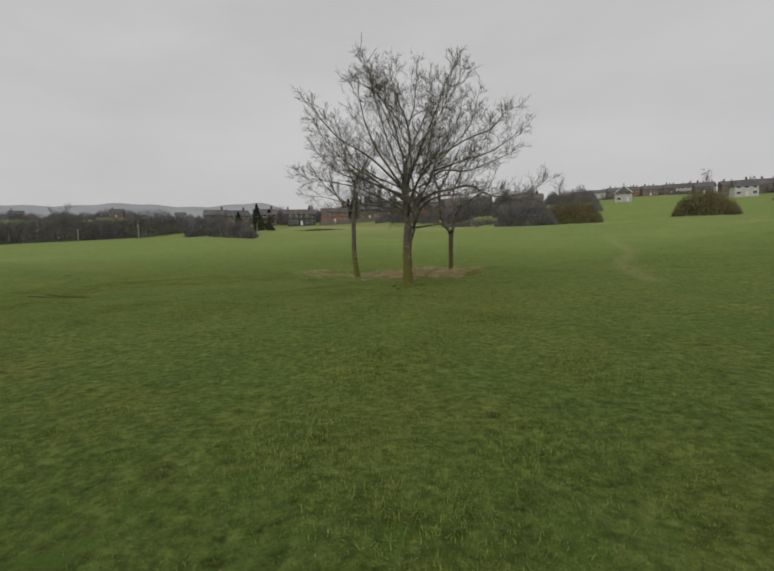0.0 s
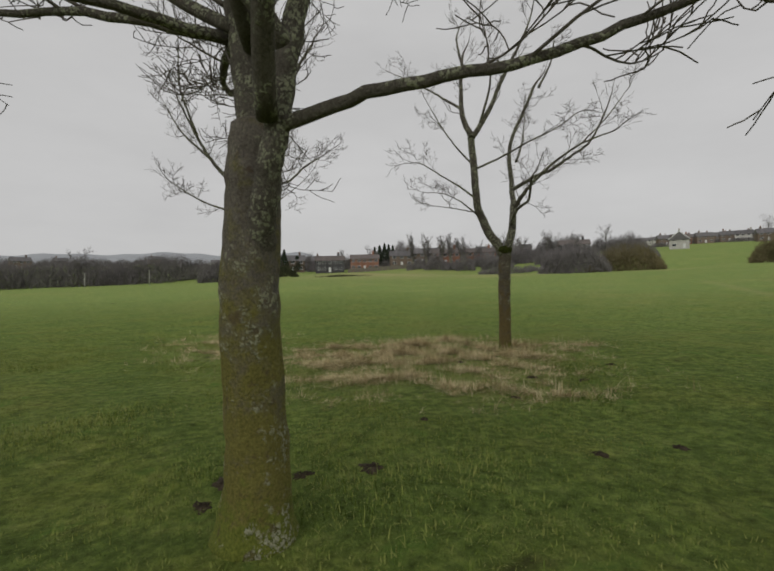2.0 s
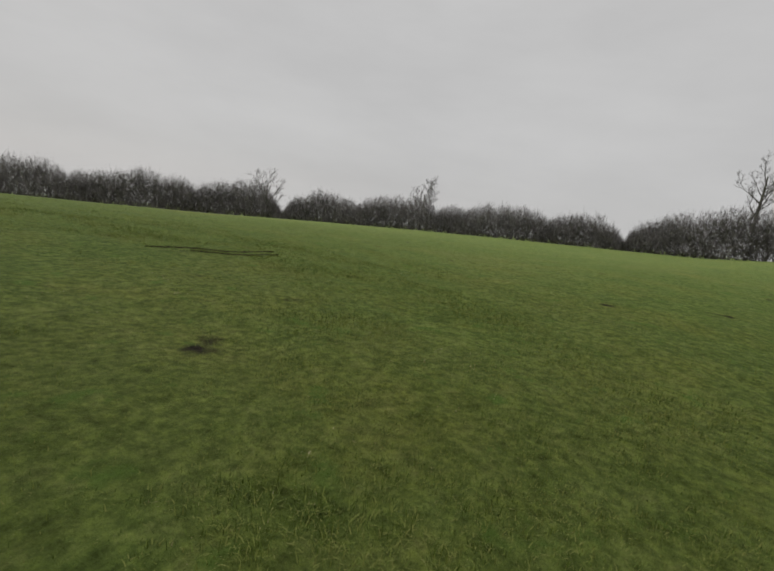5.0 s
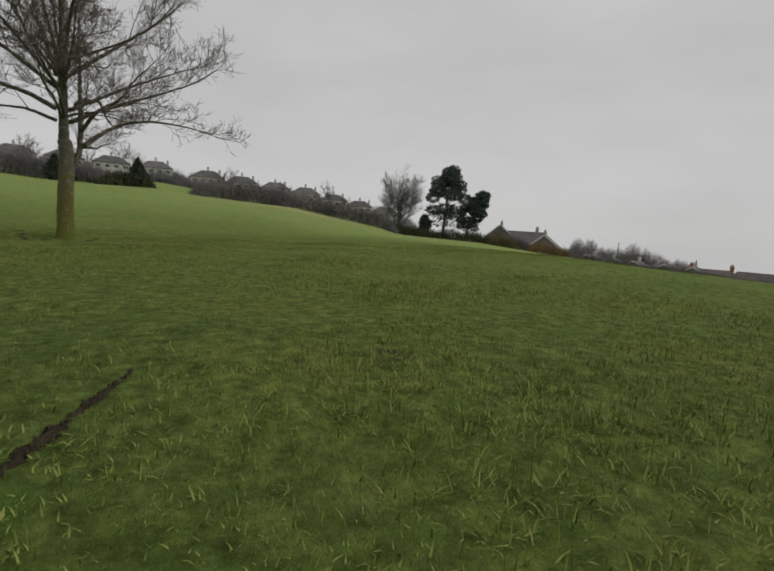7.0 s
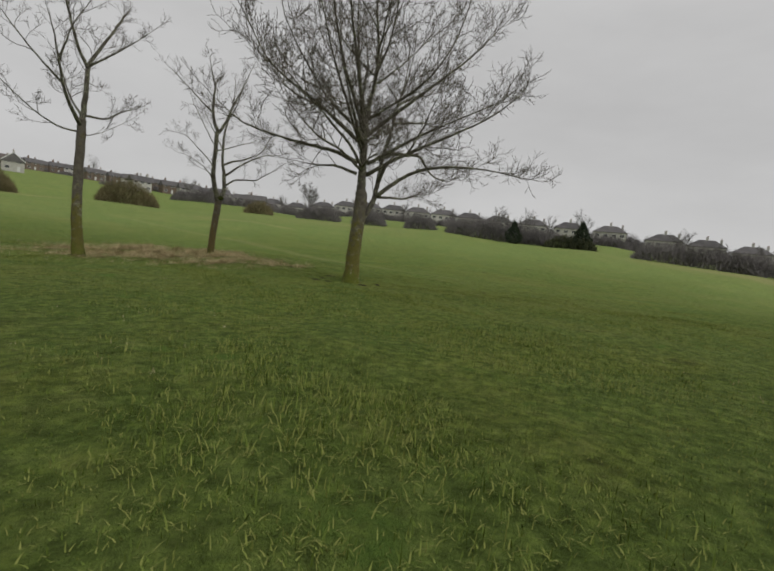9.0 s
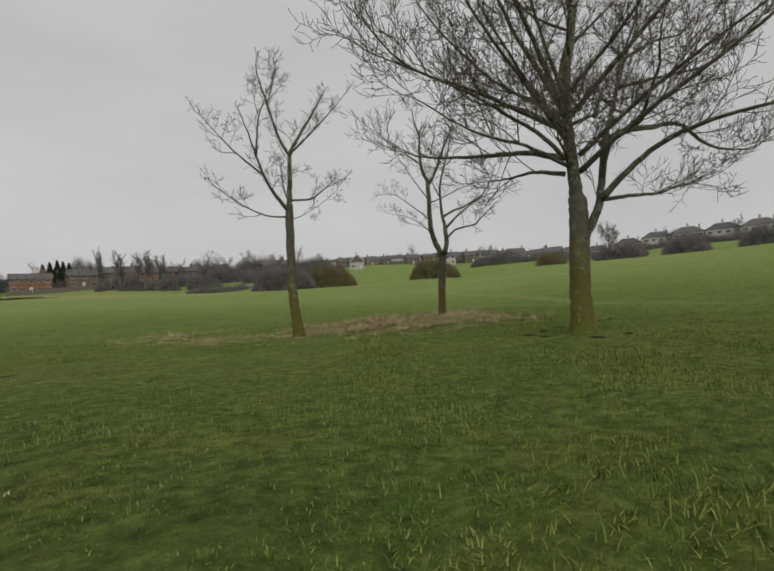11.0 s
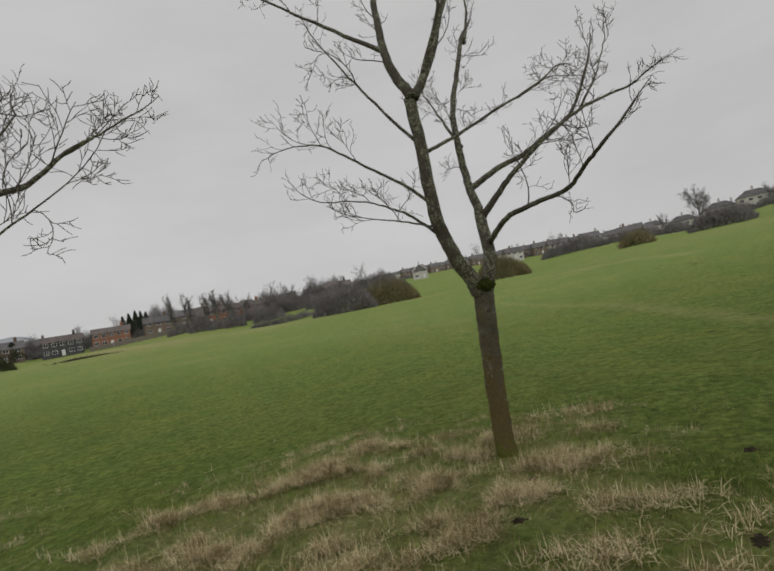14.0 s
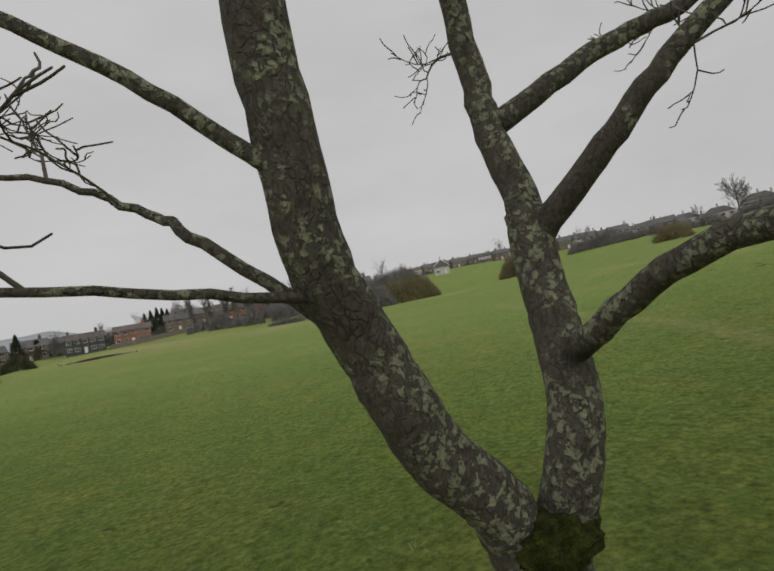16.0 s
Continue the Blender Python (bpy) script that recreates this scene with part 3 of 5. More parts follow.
TALL_LIMBS = [
    ([(0.03, -0.04, 1.80), (0.04, -0.02, 2.04), (0.00, -0.02, 2.48), (-0.07, -0.03, 3.13), (-0.08, -0.03, 3.63), (0.00, -0.04, 4.17), (0.16, -0.04, 4.66), (0.10, -0.05, 5.45), (-0.16, -0.06, 6.15), (-0.40, -0.06, 6.90)], 0.142, 0.014),  # leader
    ([(0.05, -0.06, 1.45), (0.13, -0.20, 1.70), (0.21, -0.28, 1.98), (0.32, -0.30, 2.51), (0.44, -0.29, 2.98), (0.69, -0.28, 3.44), (0.91, -0.27, 3.91), (1.09, -0.25, 4.39), (1.53, -0.24, 5.06), (1.82, -0.23, 5.75)], 0.088, 0.013),  # fork
    ([(0.24, -0.29, 2.03), (0.74, -0.49, 2.09), (1.33, -0.56, 2.15), (1.85, -0.64, 2.29), (2.20, -0.72, 2.36), (2.64, -0.79, 2.47)], 0.040, 0.007),  # lowright
    ([(0.46, -0.22, 2.95), (0.93, -0.35, 3.18), (1.43, -0.48, 3.26), (2.04, -0.61, 3.36), (2.51, -0.73, 3.10), (2.90, -0.86, 2.97), (3.63, -0.99, 3.01), (4.05, -1.05, 3.16)], 0.068, 0.009),  # bigright
    ([(-0.11, -0.03, 3.16), (-0.65, -0.14, 3.36), (-1.05, -0.24, 3.52), (-1.56, -0.35, 3.79), (-2.22, -0.46, 4.29)], 0.060, 0.010),  # left1
    ([(-0.03, -0.05, 2.60), (-0.70, -0.01, 3.00), (-1.22, 0.11, 3.25), (-1.82, 0.22, 3.51), (-2.76, 0.34, 3.73), (-3.30, 0.38, 3.82)], 0.043, 0.009),  # left2
    ([(-0.11, -0.02, 2.59), (-0.71, -0.43, 2.62), (-1.38, -0.84, 2.60), (-1.81, -1.24, 2.60)], 0.038, 0.006),  # left3
    ([(0.29, -0.30, 2.36), (0.05, -0.62, 2.79), (0.37, -0.89, 3.05), (0.19, -1.13, 3.25), (0.10, -1.36, 3.61), (-0.28, -1.60, 3.80), (-0.54, -1.84, 4.03)], 0.051, 0.007),  # front
    ([(-0.13, -0.03, 3.41), (-0.52, 0.08, 4.03), (-0.92, 0.20, 4.67), (-1.34, 0.31, 5.64), (-1.53, 0.43, 6.57)], 0.060, 0.012),  # leftup
    ([(-0.06, 0.07, 3.44), (0.20, 0.27, 4.09), (0.62, 0.47, 4.71), (1.05, 0.66, 5.40), (1.20, 0.85, 6.10)], 0.061, 0.013),  # mid
    ([(0.64, -0.02, 3.49), (1.23, 0.23, 3.97), (2.16, 0.49, 4.00), (2.90, 0.70, 4.25), (3.70, 0.90, 4.60)], 0.049, 0.010),  # right2
    ([(0.05, -0.10, 2.50), (0.10, -0.90, 2.95), (0.30, -1.90, 3.45), (0.48, -2.70, 3.90), (0.55, -3.30, 4.40)], 0.055, 0.010),
    ([(0.20, -0.35, 2.05), (0.40, -1.00, 2.60), (0.70, -1.70, 2.85), (1.10, -2.60, 2.90), (1.40, -3.40, 2.80)], 0.060, 0.010),
    ([(0.05, -0.10, 2.75), (0.30, -1.10, 3.40), (0.68, -2.00, 3.95), (1.08, -2.75, 4.40)], 0.050, 0.010),
    ([(0.00, -0.05, 3.40), (0.40, -1.10, 4.40), (0.80, -2.00, 5.30), (1.10, -2.60, 6.10)], 0.055, 0.011),
    ([(-0.05, 0.10, 2.75), (-0.30, 0.60, 2.95), (-0.60, 1.10, 3.02), (-0.90, 1.80, 3.15), (-1.10, 2.60, 3.40), (-1.30, 3.30, 3.90)], 0.062, 0.010),
    ([(-0.05, 0.10, 2.50), (-0.20, 0.60, 2.64), (-0.35, 1.00, 2.62), (-0.45, 1.40, 2.66)], 0.046, 0.008),
    ([(1.09, -0.25, 4.39), (2.00, -0.30, 4.90), (2.80, -0.40, 5.20), (3.20, -0.50, 5.60)], 0.040, 0.009),
    ([(0.91, -0.27, 3.90), (1.90, -0.50, 4.20), (2.80, -0.75, 4.45), (3.40, -0.90, 4.85)], 0.042, 0.009),
    ([(-0.13, -0.03, 3.40), (-1.20, -0.30, 4.40), (-2.20, -0.60, 5.00), (-2.90, -0.80, 5.80)], 0.050, 0.009),
    ([(-0.07, -0.03, 3.10), (-1.30, 0.50, 3.70), (-2.40, 0.90, 4.10), (-3.10, 1.10, 4.80)], 0.045, 0.009),
    ([(0.00, 0.10, 3.20), (0.20, 1.20, 4.00), (0.30, 2.40, 4.60), (0.40, 3.30, 5.40)], 0.055, 0.010),
    ([(0.16, -0.04, 4.60), (0.42, 0.05, 5.20), (0.75, 0.10, 5.90), (0.95, 0.15, 6.60)], 0.040, 0.010),
    ([(-0.08, -0.03, 3.63), (-0.40, 0.05, 4.50), (-0.72, 0.05, 5.40), (-0.95, 0.00, 6.35)], 0.042, 0.010),
    ([(0.08, -0.05, 5.35), (0.30, -0.20, 6.00), (0.38, -0.35, 6.75)], 0.030, 0.009),
    ([(-0.08, 0.00, 2.60), (-0.95, 0.05, 2.82), (-1.90, 0.10, 2.92), (-2.90, 0.05, 3.18)], 0.040, 0.009),
    ([(-0.10, 0.00, 3.00), (-1.10, -0.10, 3.70), (-2.00, -0.20, 4.30), (-2.75, -0.25, 5.10)], 0.042, 0.009),
    ([(0.92, -0.27, 3.92), (1.55, -0.10, 4.70), (2.15, 0.05, 5.35), (2.40, 0.10, 6.00)], 0.036, 0.009),
]
FORKED_LIMBS = [
    ([(2.31, 6.29, 1.86), (2.23, 6.27, 2.05), (2.10, 6.24, 2.20), (2.02, 6.21, 2.35), (1.96, 6.20, 2.50), (1.88, 6.15, 2.68), (1.84, 6.11, 3.00), (1.81, 6.06, 3.40), (1.76, 6.02, 3.92)], 0.097, 0.066),  # left stem
    ([(1.77, 5.98, 3.91), (1.63, 6.07, 4.30), (1.61, 6.10, 4.74), (1.64, 6.11, 5.27)], 0.064, 0.031),  # Ltop a
    ([(1.79, 5.97, 3.90), (2.07, 5.95, 4.34), (2.27, 5.96, 4.80), (2.53, 5.94, 5.31)], 0.056, 0.028),  # Ltop b
    ([(2.38, 6.27, 1.84), (2.43, 6.20, 2.10), (2.47, 6.20, 2.25), (2.49, 6.23, 2.40), (2.51, 6.27, 2.55), (2.53, 6.31, 2.76)], 0.084, 0.066),  # right stem
    ([(2.53, 6.30, 2.74), (2.52, 6.37, 3.02), (2.51, 6.41, 3.30), (2.48, 6.38, 3.60), (2.55, 6.45, 4.00), (2.78, 6.55, 4.50), (3.00, 6.62, 5.00)], 0.058, 0.028),  # R1
    ([(2.52, 6.38, 3.04), (2.90, 6.30, 3.24), (3.16, 6.17, 3.33), (3.45, 6.02, 3.51), (3.75, 5.87, 3.73), (3.96, 5.74, 4.18)], 0.043, 0.016),  # R1b
    ([(2.53, 6.31, 2.66), (2.64, 6.09, 2.87), (2.79, 5.94, 3.06), (3.07, 5.72, 3.32), (3.47, 5.46, 3.57), (3.87, 5.21, 3.67)], 0.047, 0.012),  # R2
    ([(2.46, 6.14, 2.38), (2.47, 5.82, 2.55), (2.48, 5.54, 2.58), (2.50, 5.26, 2.59), (2.51, 4.98, 2.60), (2.48, 4.71, 2.72), (2.44, 4.45, 2.82)], 0.036, 0.016),  # S
    ([(1.90, 6.16, 2.60), (1.49, 6.04, 2.67), (1.14, 6.00, 2.72)], 0.014, 0.006),  # A
    ([(1.95, 6.20, 2.50), (1.67, 6.27, 2.77), (1.54, 6.39, 2.89), (1.30, 6.55, 3.04), (0.90, 6.77, 3.13)], 0.020, 0.006),  # B
    ([(1.85, 6.11, 2.84), (1.58, 6.13, 3.06), (1.33, 6.19, 3.24), (1.03, 6.27, 3.46), (0.85, 6.31, 3.57), (0.66, 6.35, 3.59)], 0.022, 0.007),  # C
    ([(1.87, 6.03, 3.37), (2.23, 5.98, 3.52), (2.73, 5.87, 3.76), (3.14, 5.80, 3.93), (3.48, 5.75, 4.16)], 0.024, 0.010),  # X
    ([(1.64, 6.11, 5.24), (1.56, 6.22, 5.74), (1.66, 6.42, 6.14)], 0.030, 0.010),
    ([(2.53, 5.94, 5.29), (2.76, 5.92, 5.79), (2.86, 5.82, 6.19)], 0.027, 0.010),
    ([(3.11, 6.71, 5.02), (3.40, 6.90, 5.60), (3.50, 7.00, 6.10)], 0.028, 0.009),
    ([(1.61, 6.08, 4.44), (1.06, 6.42, 4.94), (0.46, 6.62, 5.34)], 0.030, 0.009),
    ([(2.64, 6.55, 3.60), (2.90, 7.20, 4.20), (3.10, 7.90, 5.00)], 0.030, 0.009),
    ([(1.82, 6.02, 3.38), (1.37, 6.13, 3.98), (1.07, 6.33, 4.58)], 0.022, 0.008),
    ([(1.91, 5.97, 4.09), (2.06, 5.62, 4.74), (1.96, 5.32, 5.34)], 0.030, 0.009),
    ([(3.49, 5.53, 3.59), (3.90, 5.60, 4.00), (4.30, 5.70, 4.50)], 0.016, 0.007),
]
SLIM_LIMBS = [
    ([(-2.15, 6.36, -0.12), (-2.27, 6.34, 0.93), (-2.28, 6.34, 1.78), (-2.26, 6.35, 2.70), (-2.25, 6.36, 3.13)], 0.121, 0.092),  # trunk
    ([(-2.25, 6.36, 3.06), (-2.19, 6.37, 3.77), (-2.14, 6.39, 4.41), (-1.90, 6.44, 4.85), (-1.52, 6.52, 5.44), (-1.20, 6.59, 5.96)], 0.078, 0.025),  # right
    ([(-2.15, 6.38, 4.34), (-2.38, 6.48, 4.83), (-2.59, 6.58, 5.63), (-2.77, 6.68, 6.38)], 0.050, 0.019),  # mid
    ([(-2.28, 6.35, 2.99), (-2.68, 6.17, 3.36), (-2.94, 6.02, 3.69), (-3.14, 5.88, 4.08), (-3.37, 5.74, 4.62)], 0.057, 0.017),  # left
    ([(-2.24, 6.36, 3.24), (-1.64, 6.38, 3.33), (-1.28, 6.35, 3.60), (-0.99, 6.31, 3.75)], 0.035, 0.010),  # rlow
    ([(-2.28, 6.35, 2.84), (-2.83, 6.34, 2.84), (-3.38, 6.34, 3.06), (-3.84, 6.35, 3.36)], 0.028, 0.011),  # left2
    ([(-2.15, 6.38, 4.40), (-1.60, 6.00, 5.00), (-1.10, 5.70, 5.60)], 0.035, 0.009),
    ([(-2.25, 6.36, 3.20), (-2.10, 7.10, 3.80), (-1.90, 7.80, 4.60)], 0.035, 0.009),
    ([(-2.59, 6.58, 5.60), (-2.50, 6.40, 6.20)], 0.022, 0.008),
    ([(-2.94, 6.02, 3.70), (-3.60, 6.20, 4.30), (-4.10, 6.50, 5.00)], 0.030, 0.008),
    ([(-3.14, 5.90, 4.10), (-3.20, 5.40, 4.80), (-3.00, 5.00, 5.50)], 0.028, 0.008),
    ([(-2.26, 6.35, 2.75), (-1.80, 6.30, 2.95), (-1.30, 6.25, 3.30)], 0.016, 0.006),
]

bare_tree("tall_tree", (0, 0, -0.05), ([(0, 0, -0.05), (0.0, 0.0, 0.5), (-0.01, -0.03, 1.2), (0.02, -0.05, 1.75), (0.04, -0.03, 2.1)], 0.168, 0.134),
          TALL_LIMBS, "tall bare sycamore with mossy trunk standing in grass", "bare trees in the meadow", 4, (10, 7, 5), (1.05, 0.52, 0.24),
          thin=0.0042, up=0.055, extra=10, extra_from=(3.0, 5.9), extra_len=3.2)
bare_tree("forked_tree", (2.37, 6.49, -0.05), ([(2.37, 6.47, -0.05), (2.36, 6.44, 0.5), (2.35, 6.38, 1.1), (2.35, 6.31, 1.6), (2.36, 6.28, 1.86)], 0.105, 0.108),
          FORKED_LIMBS, "small bare tree forking into two lichened stems", "bare trees in the meadow", 9, (9, 6, 4), (0.66, 0.28, 0.11), thin=0.0026, up=0.05, trunk_mat=M_BARK_BROWN, flare=1.35, start=0.30, wander=0.17)
bare_tree("slim_tree", (-2.18, 6.36, -0.15), (SLIM_LIMBS[0][0], 0.118, 0.092),
          SLIM_LIMBS[1:], "slim bare tree with patchy lichen on its trunk", "bare trees in the meadow", 15, (11, 6, 4), (0.80, 0.34, 0.15), thin=0.0034, up=0.06, flare=1.4, wander=0.15)


# ---- a ridge on the skyline, far beyond the houses, painted pale for haze ----
def hazy_ridge():
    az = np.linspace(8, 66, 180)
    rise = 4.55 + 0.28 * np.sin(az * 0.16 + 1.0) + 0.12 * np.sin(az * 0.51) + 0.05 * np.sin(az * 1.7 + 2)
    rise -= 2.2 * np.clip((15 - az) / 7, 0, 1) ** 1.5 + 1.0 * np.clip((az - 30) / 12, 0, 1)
    verts, faces = [], []
    for a, e in zip(np.radians(az), np.radians(rise)):
        for d, k in ((2900, 0.15), (3100, 0.55), (3350, 0.88), (3600, 1.0), (3900, 0.8)):
            verts.append((-d * math.sin(a), d * math.cos(a), k * 3600 * math.tan(e)))
    for i in range(len(az) - 1):
        for j in range(4):
            p = i * 5 + j
            faces.append((p, p + 5, p + 6, p + 1))
    tagged(link("backdrop", verts, faces, M_HAZY_RIDGE, smooth=True), "wooded ridge on the far skyline, coloured pale for haze", "hills", kind="structure")


hazy_ridge()


# ---- hedges, bushes and woods round the field ----
def twig_cloud(rng, pts, length, width, up=0.8):
    """Slender twig blades with their feet at pts."""
    n = len(pts)
    d = rng.normal(0, 0.6, (n, 3)) + np.array([0, 0, up])
    d /= np.linalg.norm(d, axis=1, keepdims=True)
    s = np.cross(d, rng.normal(0, 1, (n, 3)))
    s /= np.linalg.norm(s, axis=1, keepdims=True) + 1e-9
    L = length * rng.uniform(0.5, 1.3, (n, 1))
    w = width * rng.uniform(0.6, 1.3, (n, 1))
    v = np.stack([pts - s * w, pts + s * w, pts + d * L], 1).reshape(-1, 3)
    return v, np.arange(3 * n).reshape(-1, 3)


def hedge(name, az0, az1, R, h, mat, label, category="hedge", seed=0, depth=3.5, rough=0.35, dens=42, r1=None, leafy=False):
    """A row of bare shrubs along the field's edge between two azimuths."""
    rng = np.random.default_rng(seed)
    r1 = R if r1 is None else r1
    length = abs(radians(az1 - az0)) * (R + r1) / 2
    n = int(length * h * dens * (1 if leafy else 2.2))
    u = rng.uniform(0, 1, n)
    az = np.radians(az0 + (az1 - az0) * u)
    x = u * length
    ph = rng.uniform(0, 6, 4)
    dome = np.maximum(abs(np.sin(x * 0.42 + ph[0] + 0.8 * np.sin(x * 0.13 + ph[1]))), 0.85 * abs(np.sin(x * 0.63 + ph[2])))
    prof = (1 - rough * (0.75 - 0.65 * dome ** 0.7) - 0.5 * rough * np.sin(x * 0.17 + ph[3]) ** 2) * rng.uniform(0.72, 1.06, n)
    e = np.clip(np.minimum(x, length - x) / min(max(h * 1.1, 3.0), length / 2), 0.01, 1)
    ends = np.sqrt(1 - (1 - e) ** 2)
    top = h * prof * ends
    k = rng.uniform(0, 1, n) ** 0.8
    d = R + (r1 - R) * u + rng.normal(0, 0.3, n) * depth * np.sqrt(np.clip(1 - (k - 0.3) ** 2, 0.1, 1))
    X, Y = -d * np.sin(az), d * np.cos(az)
    Z = height(X, Y) + k * np.maximum(top - 0.4, 0.2) - 0.1
    v, f = twig_cloud(rng, np.stack([X, Y, Z], -1), 0.5 if leafy else 1.25, 0.10 if leafy else 0.026, 0.35 if leafy else 1.25)
    # a dense inner mass of stems
    c = rng.choice(n, min(n, int(length * h * 14)), replace=False)
    Zc = height(X[c], Y[c]) + np.maximum(top[c] - 0.9, 0.1) * rng.uniform(0, 0.85, len(c)) - 0.2
    v2, f2 = twig_cloud(rng, np.stack([X[c], Y[c], Zc], -1), 1.2, 0.12, 0.9)
    v, f = np.concatenate([v, v2]), np.concatenate([f, f2 + len(v)])
    a = radians((az0 + az1) / 2)
    m = (R + r1) / 2
    o = np.array([-m * math.sin(a), m * math.cos(a), float(height(-m * math.sin(a), m * math.cos(a)))])
    ob = link_arrays(name, v - o, f, mat)
    ob.location = o
    return tagged(ob, label, category, kind="")


BARE = "bare grey winter hedge along the field edge"
hedge("hedge", 338.5, 346, 132, 8.8, M_HEDGE, "tall bare thicket at the field edge", "hedge", 1, 5, 0.3)
hedge("hedge", 333.3, 341, 137, 8.0, M_BUSH_OLIVE, "olive willow thicket at the field edge", "hedge", 2, 5, 0.3, r1=133)
hedge("bush", 320.2, 326.3, 150, 8.2, M_BUSH_OLIVE, "rounded bare willow bush standing in the field", "bush", 3, 5, 0.25)
hedge("hedge", 17.5, 26, 122, 6.4, M_HEDGE, "low grey bramble thicket at the field edge", "hedge", 4, 5, 0.25)
hedge("hedge", 24, 36, 150, 8.6, M_HEDGE, BARE, "hedge", 5, 5, 0.3, r1=154)
hedge("hedge", 32, 48.5, 154, 9.0, M_HEDGE, "belt of bare trees along the field edge", "trees", 6, 7, 0.35, r1=158)
hedge("hedge", 45, 57, 160, 9.0, M_HEDGE, "belt of bare trees along the field edge", "trees", 7, 7, 0.35, r1=140)
hedge("hedge", 52, 62, 148, 6.0, M_HEDGE, BARE, "hedge", 8, 4, 0.3, r1=112)
hedge("hedge", 61.5, 74, 101, 3.6, M_HEDGE_GREEN, "dense evergreen hedge along the slope", "hedge", 9, 3, 0.2, r1=92, leafy=True, dens=60)
hedge("hedge", 71, 90, 94, 8.2, M_HEDGE, "dense dark thicket below tall bare trees", "hedge", 10, 5, 0.25)
hedge("hedge", 90, 128, 92, 6.5, M_HEDGE, BARE, "hedge", 11, 5, 0.35)
hedge("hedge", 128, 166, 92, 7.5, M_HEDGE, BARE, "hedge", 12, 5, 0.4)
hedge("hedge", 164, 181.5, 92, 11.5, M_HEDGE, "wood of bare trees at the field corner", "trees", 13, 7, 0.35, r1=103)
hedge("bush", 180, 184, 104, 3.2, M_BUSH_OLIVE, "rusty brown bush at the field corner", "bush", 14, 2.5, 0.3)
hedge("hedge", 184, 203, 113, 1.5, M_HEDGE, "low scrubby hedge in front of bungalows", "hedge", 15, 1.5, 0.4)
hedge("hedge", 200, 217, 127, 2.4, M_HEDGE, "scrubby garden hedge in front of bungalows", "hedge", 31, 2, 0.6)
hedge("bush", 215.6, 220.5, 119, 3.0, M_BUSH_RUST, "rusty brown bush at the field edge", "bush", 16, 2, 0.35)
hedge("bush", 221.5, 225.5, 117, 4.6, M_BUSH_OLIVE, "straggling olive bush beside a stone house", "bush", 32, 3, 0.4)
hedge("hedge", 205, 220, 205, 13.0, M_HEDGE, "belt of bare trees behind bungalows", "trees", 33, 8, 0.45, r1=190)
hedge("bush", 220, 225.5, 121, 3.8, M_HEDGE, "bare garden shrubs beside a stone house", "bush", 17, 3, 0.4)
hedge("hedge", 224.5, 238, 117, 3.2, M_HEDGE_GREEN, "dark mixed hedge below pine trees", "hedge", 18, 3, 0.5, r1=108, dens=50)
hedge("hedge", 236.5, 254, 104, 4.2, M_HEDGE, BARE, "hedge", 19, 3.5, 0.22, r1=98)
hedge("hedge", 250, 262.4, 98, 4.4, M_HEDGE, BARE, "hedge", 20, 3.5, 0.22)
hedge("hedge", 266.4, 272.5, 97, 4.2, M_HEDGE_GREEN, "dark evergreen hedge beside a gap in the field edge", "hedge", 21, 3, 0.35, leafy=True, dens=60)
hedge("hedge", 272, 285, 100, 5.4, M_HEDGE, BARE, "hedge", 22, 3.5, 0.35, r1=105)
for i, (a0, a1, r, h) in enumerate(((286.5, 290.5, 108, 4.2), (293, 297.5, 110, 4.0), (299, 304.5, 115, 4.4), (307.6, 311, 112, 3.6))):
    hedge("bush", a0, a1, r, h, M_BUSH_OLIVE if i == 3 else M_HEDGE, "rounded dark bush standing at the field edge", "bush", 40 + i, 4, 0.25)
hedge("hedge", 311.5, 318.5, 205, 6.5, M_HEDGE, "belt of bare trees below the hillside houses", "trees", 45, 6, 0.4)
hedge("hedge", 346, 353, 150, 3.0, M_HEDGE, "straggling scrub in front of brick houses", "hedge", 46, 3, 0.7, dens=25)
hedge("hedge", 14.8, 17.6, 150, 4.0, M_HEDGE_GREEN, "dark hedge beside a garden", "hedge", 47, 2, 0.3)

# the heather mound in the rough meadow
mv, mf = twig_cloud(np.random.default_rng(60), np.random.default_rng(61).normal(0, 1, (900, 3)) * np.array([2.2, 0.8, 0.0]), 0.5, 0.08, 0.6)
mound = link_arrays("bramble_mound", mv, mf, M_HEDGE_GREEN)
mound.matrix_world = spot(9.3, 112)
tagged(mound, "low dark bramble patch in the rough meadow", "bramble")


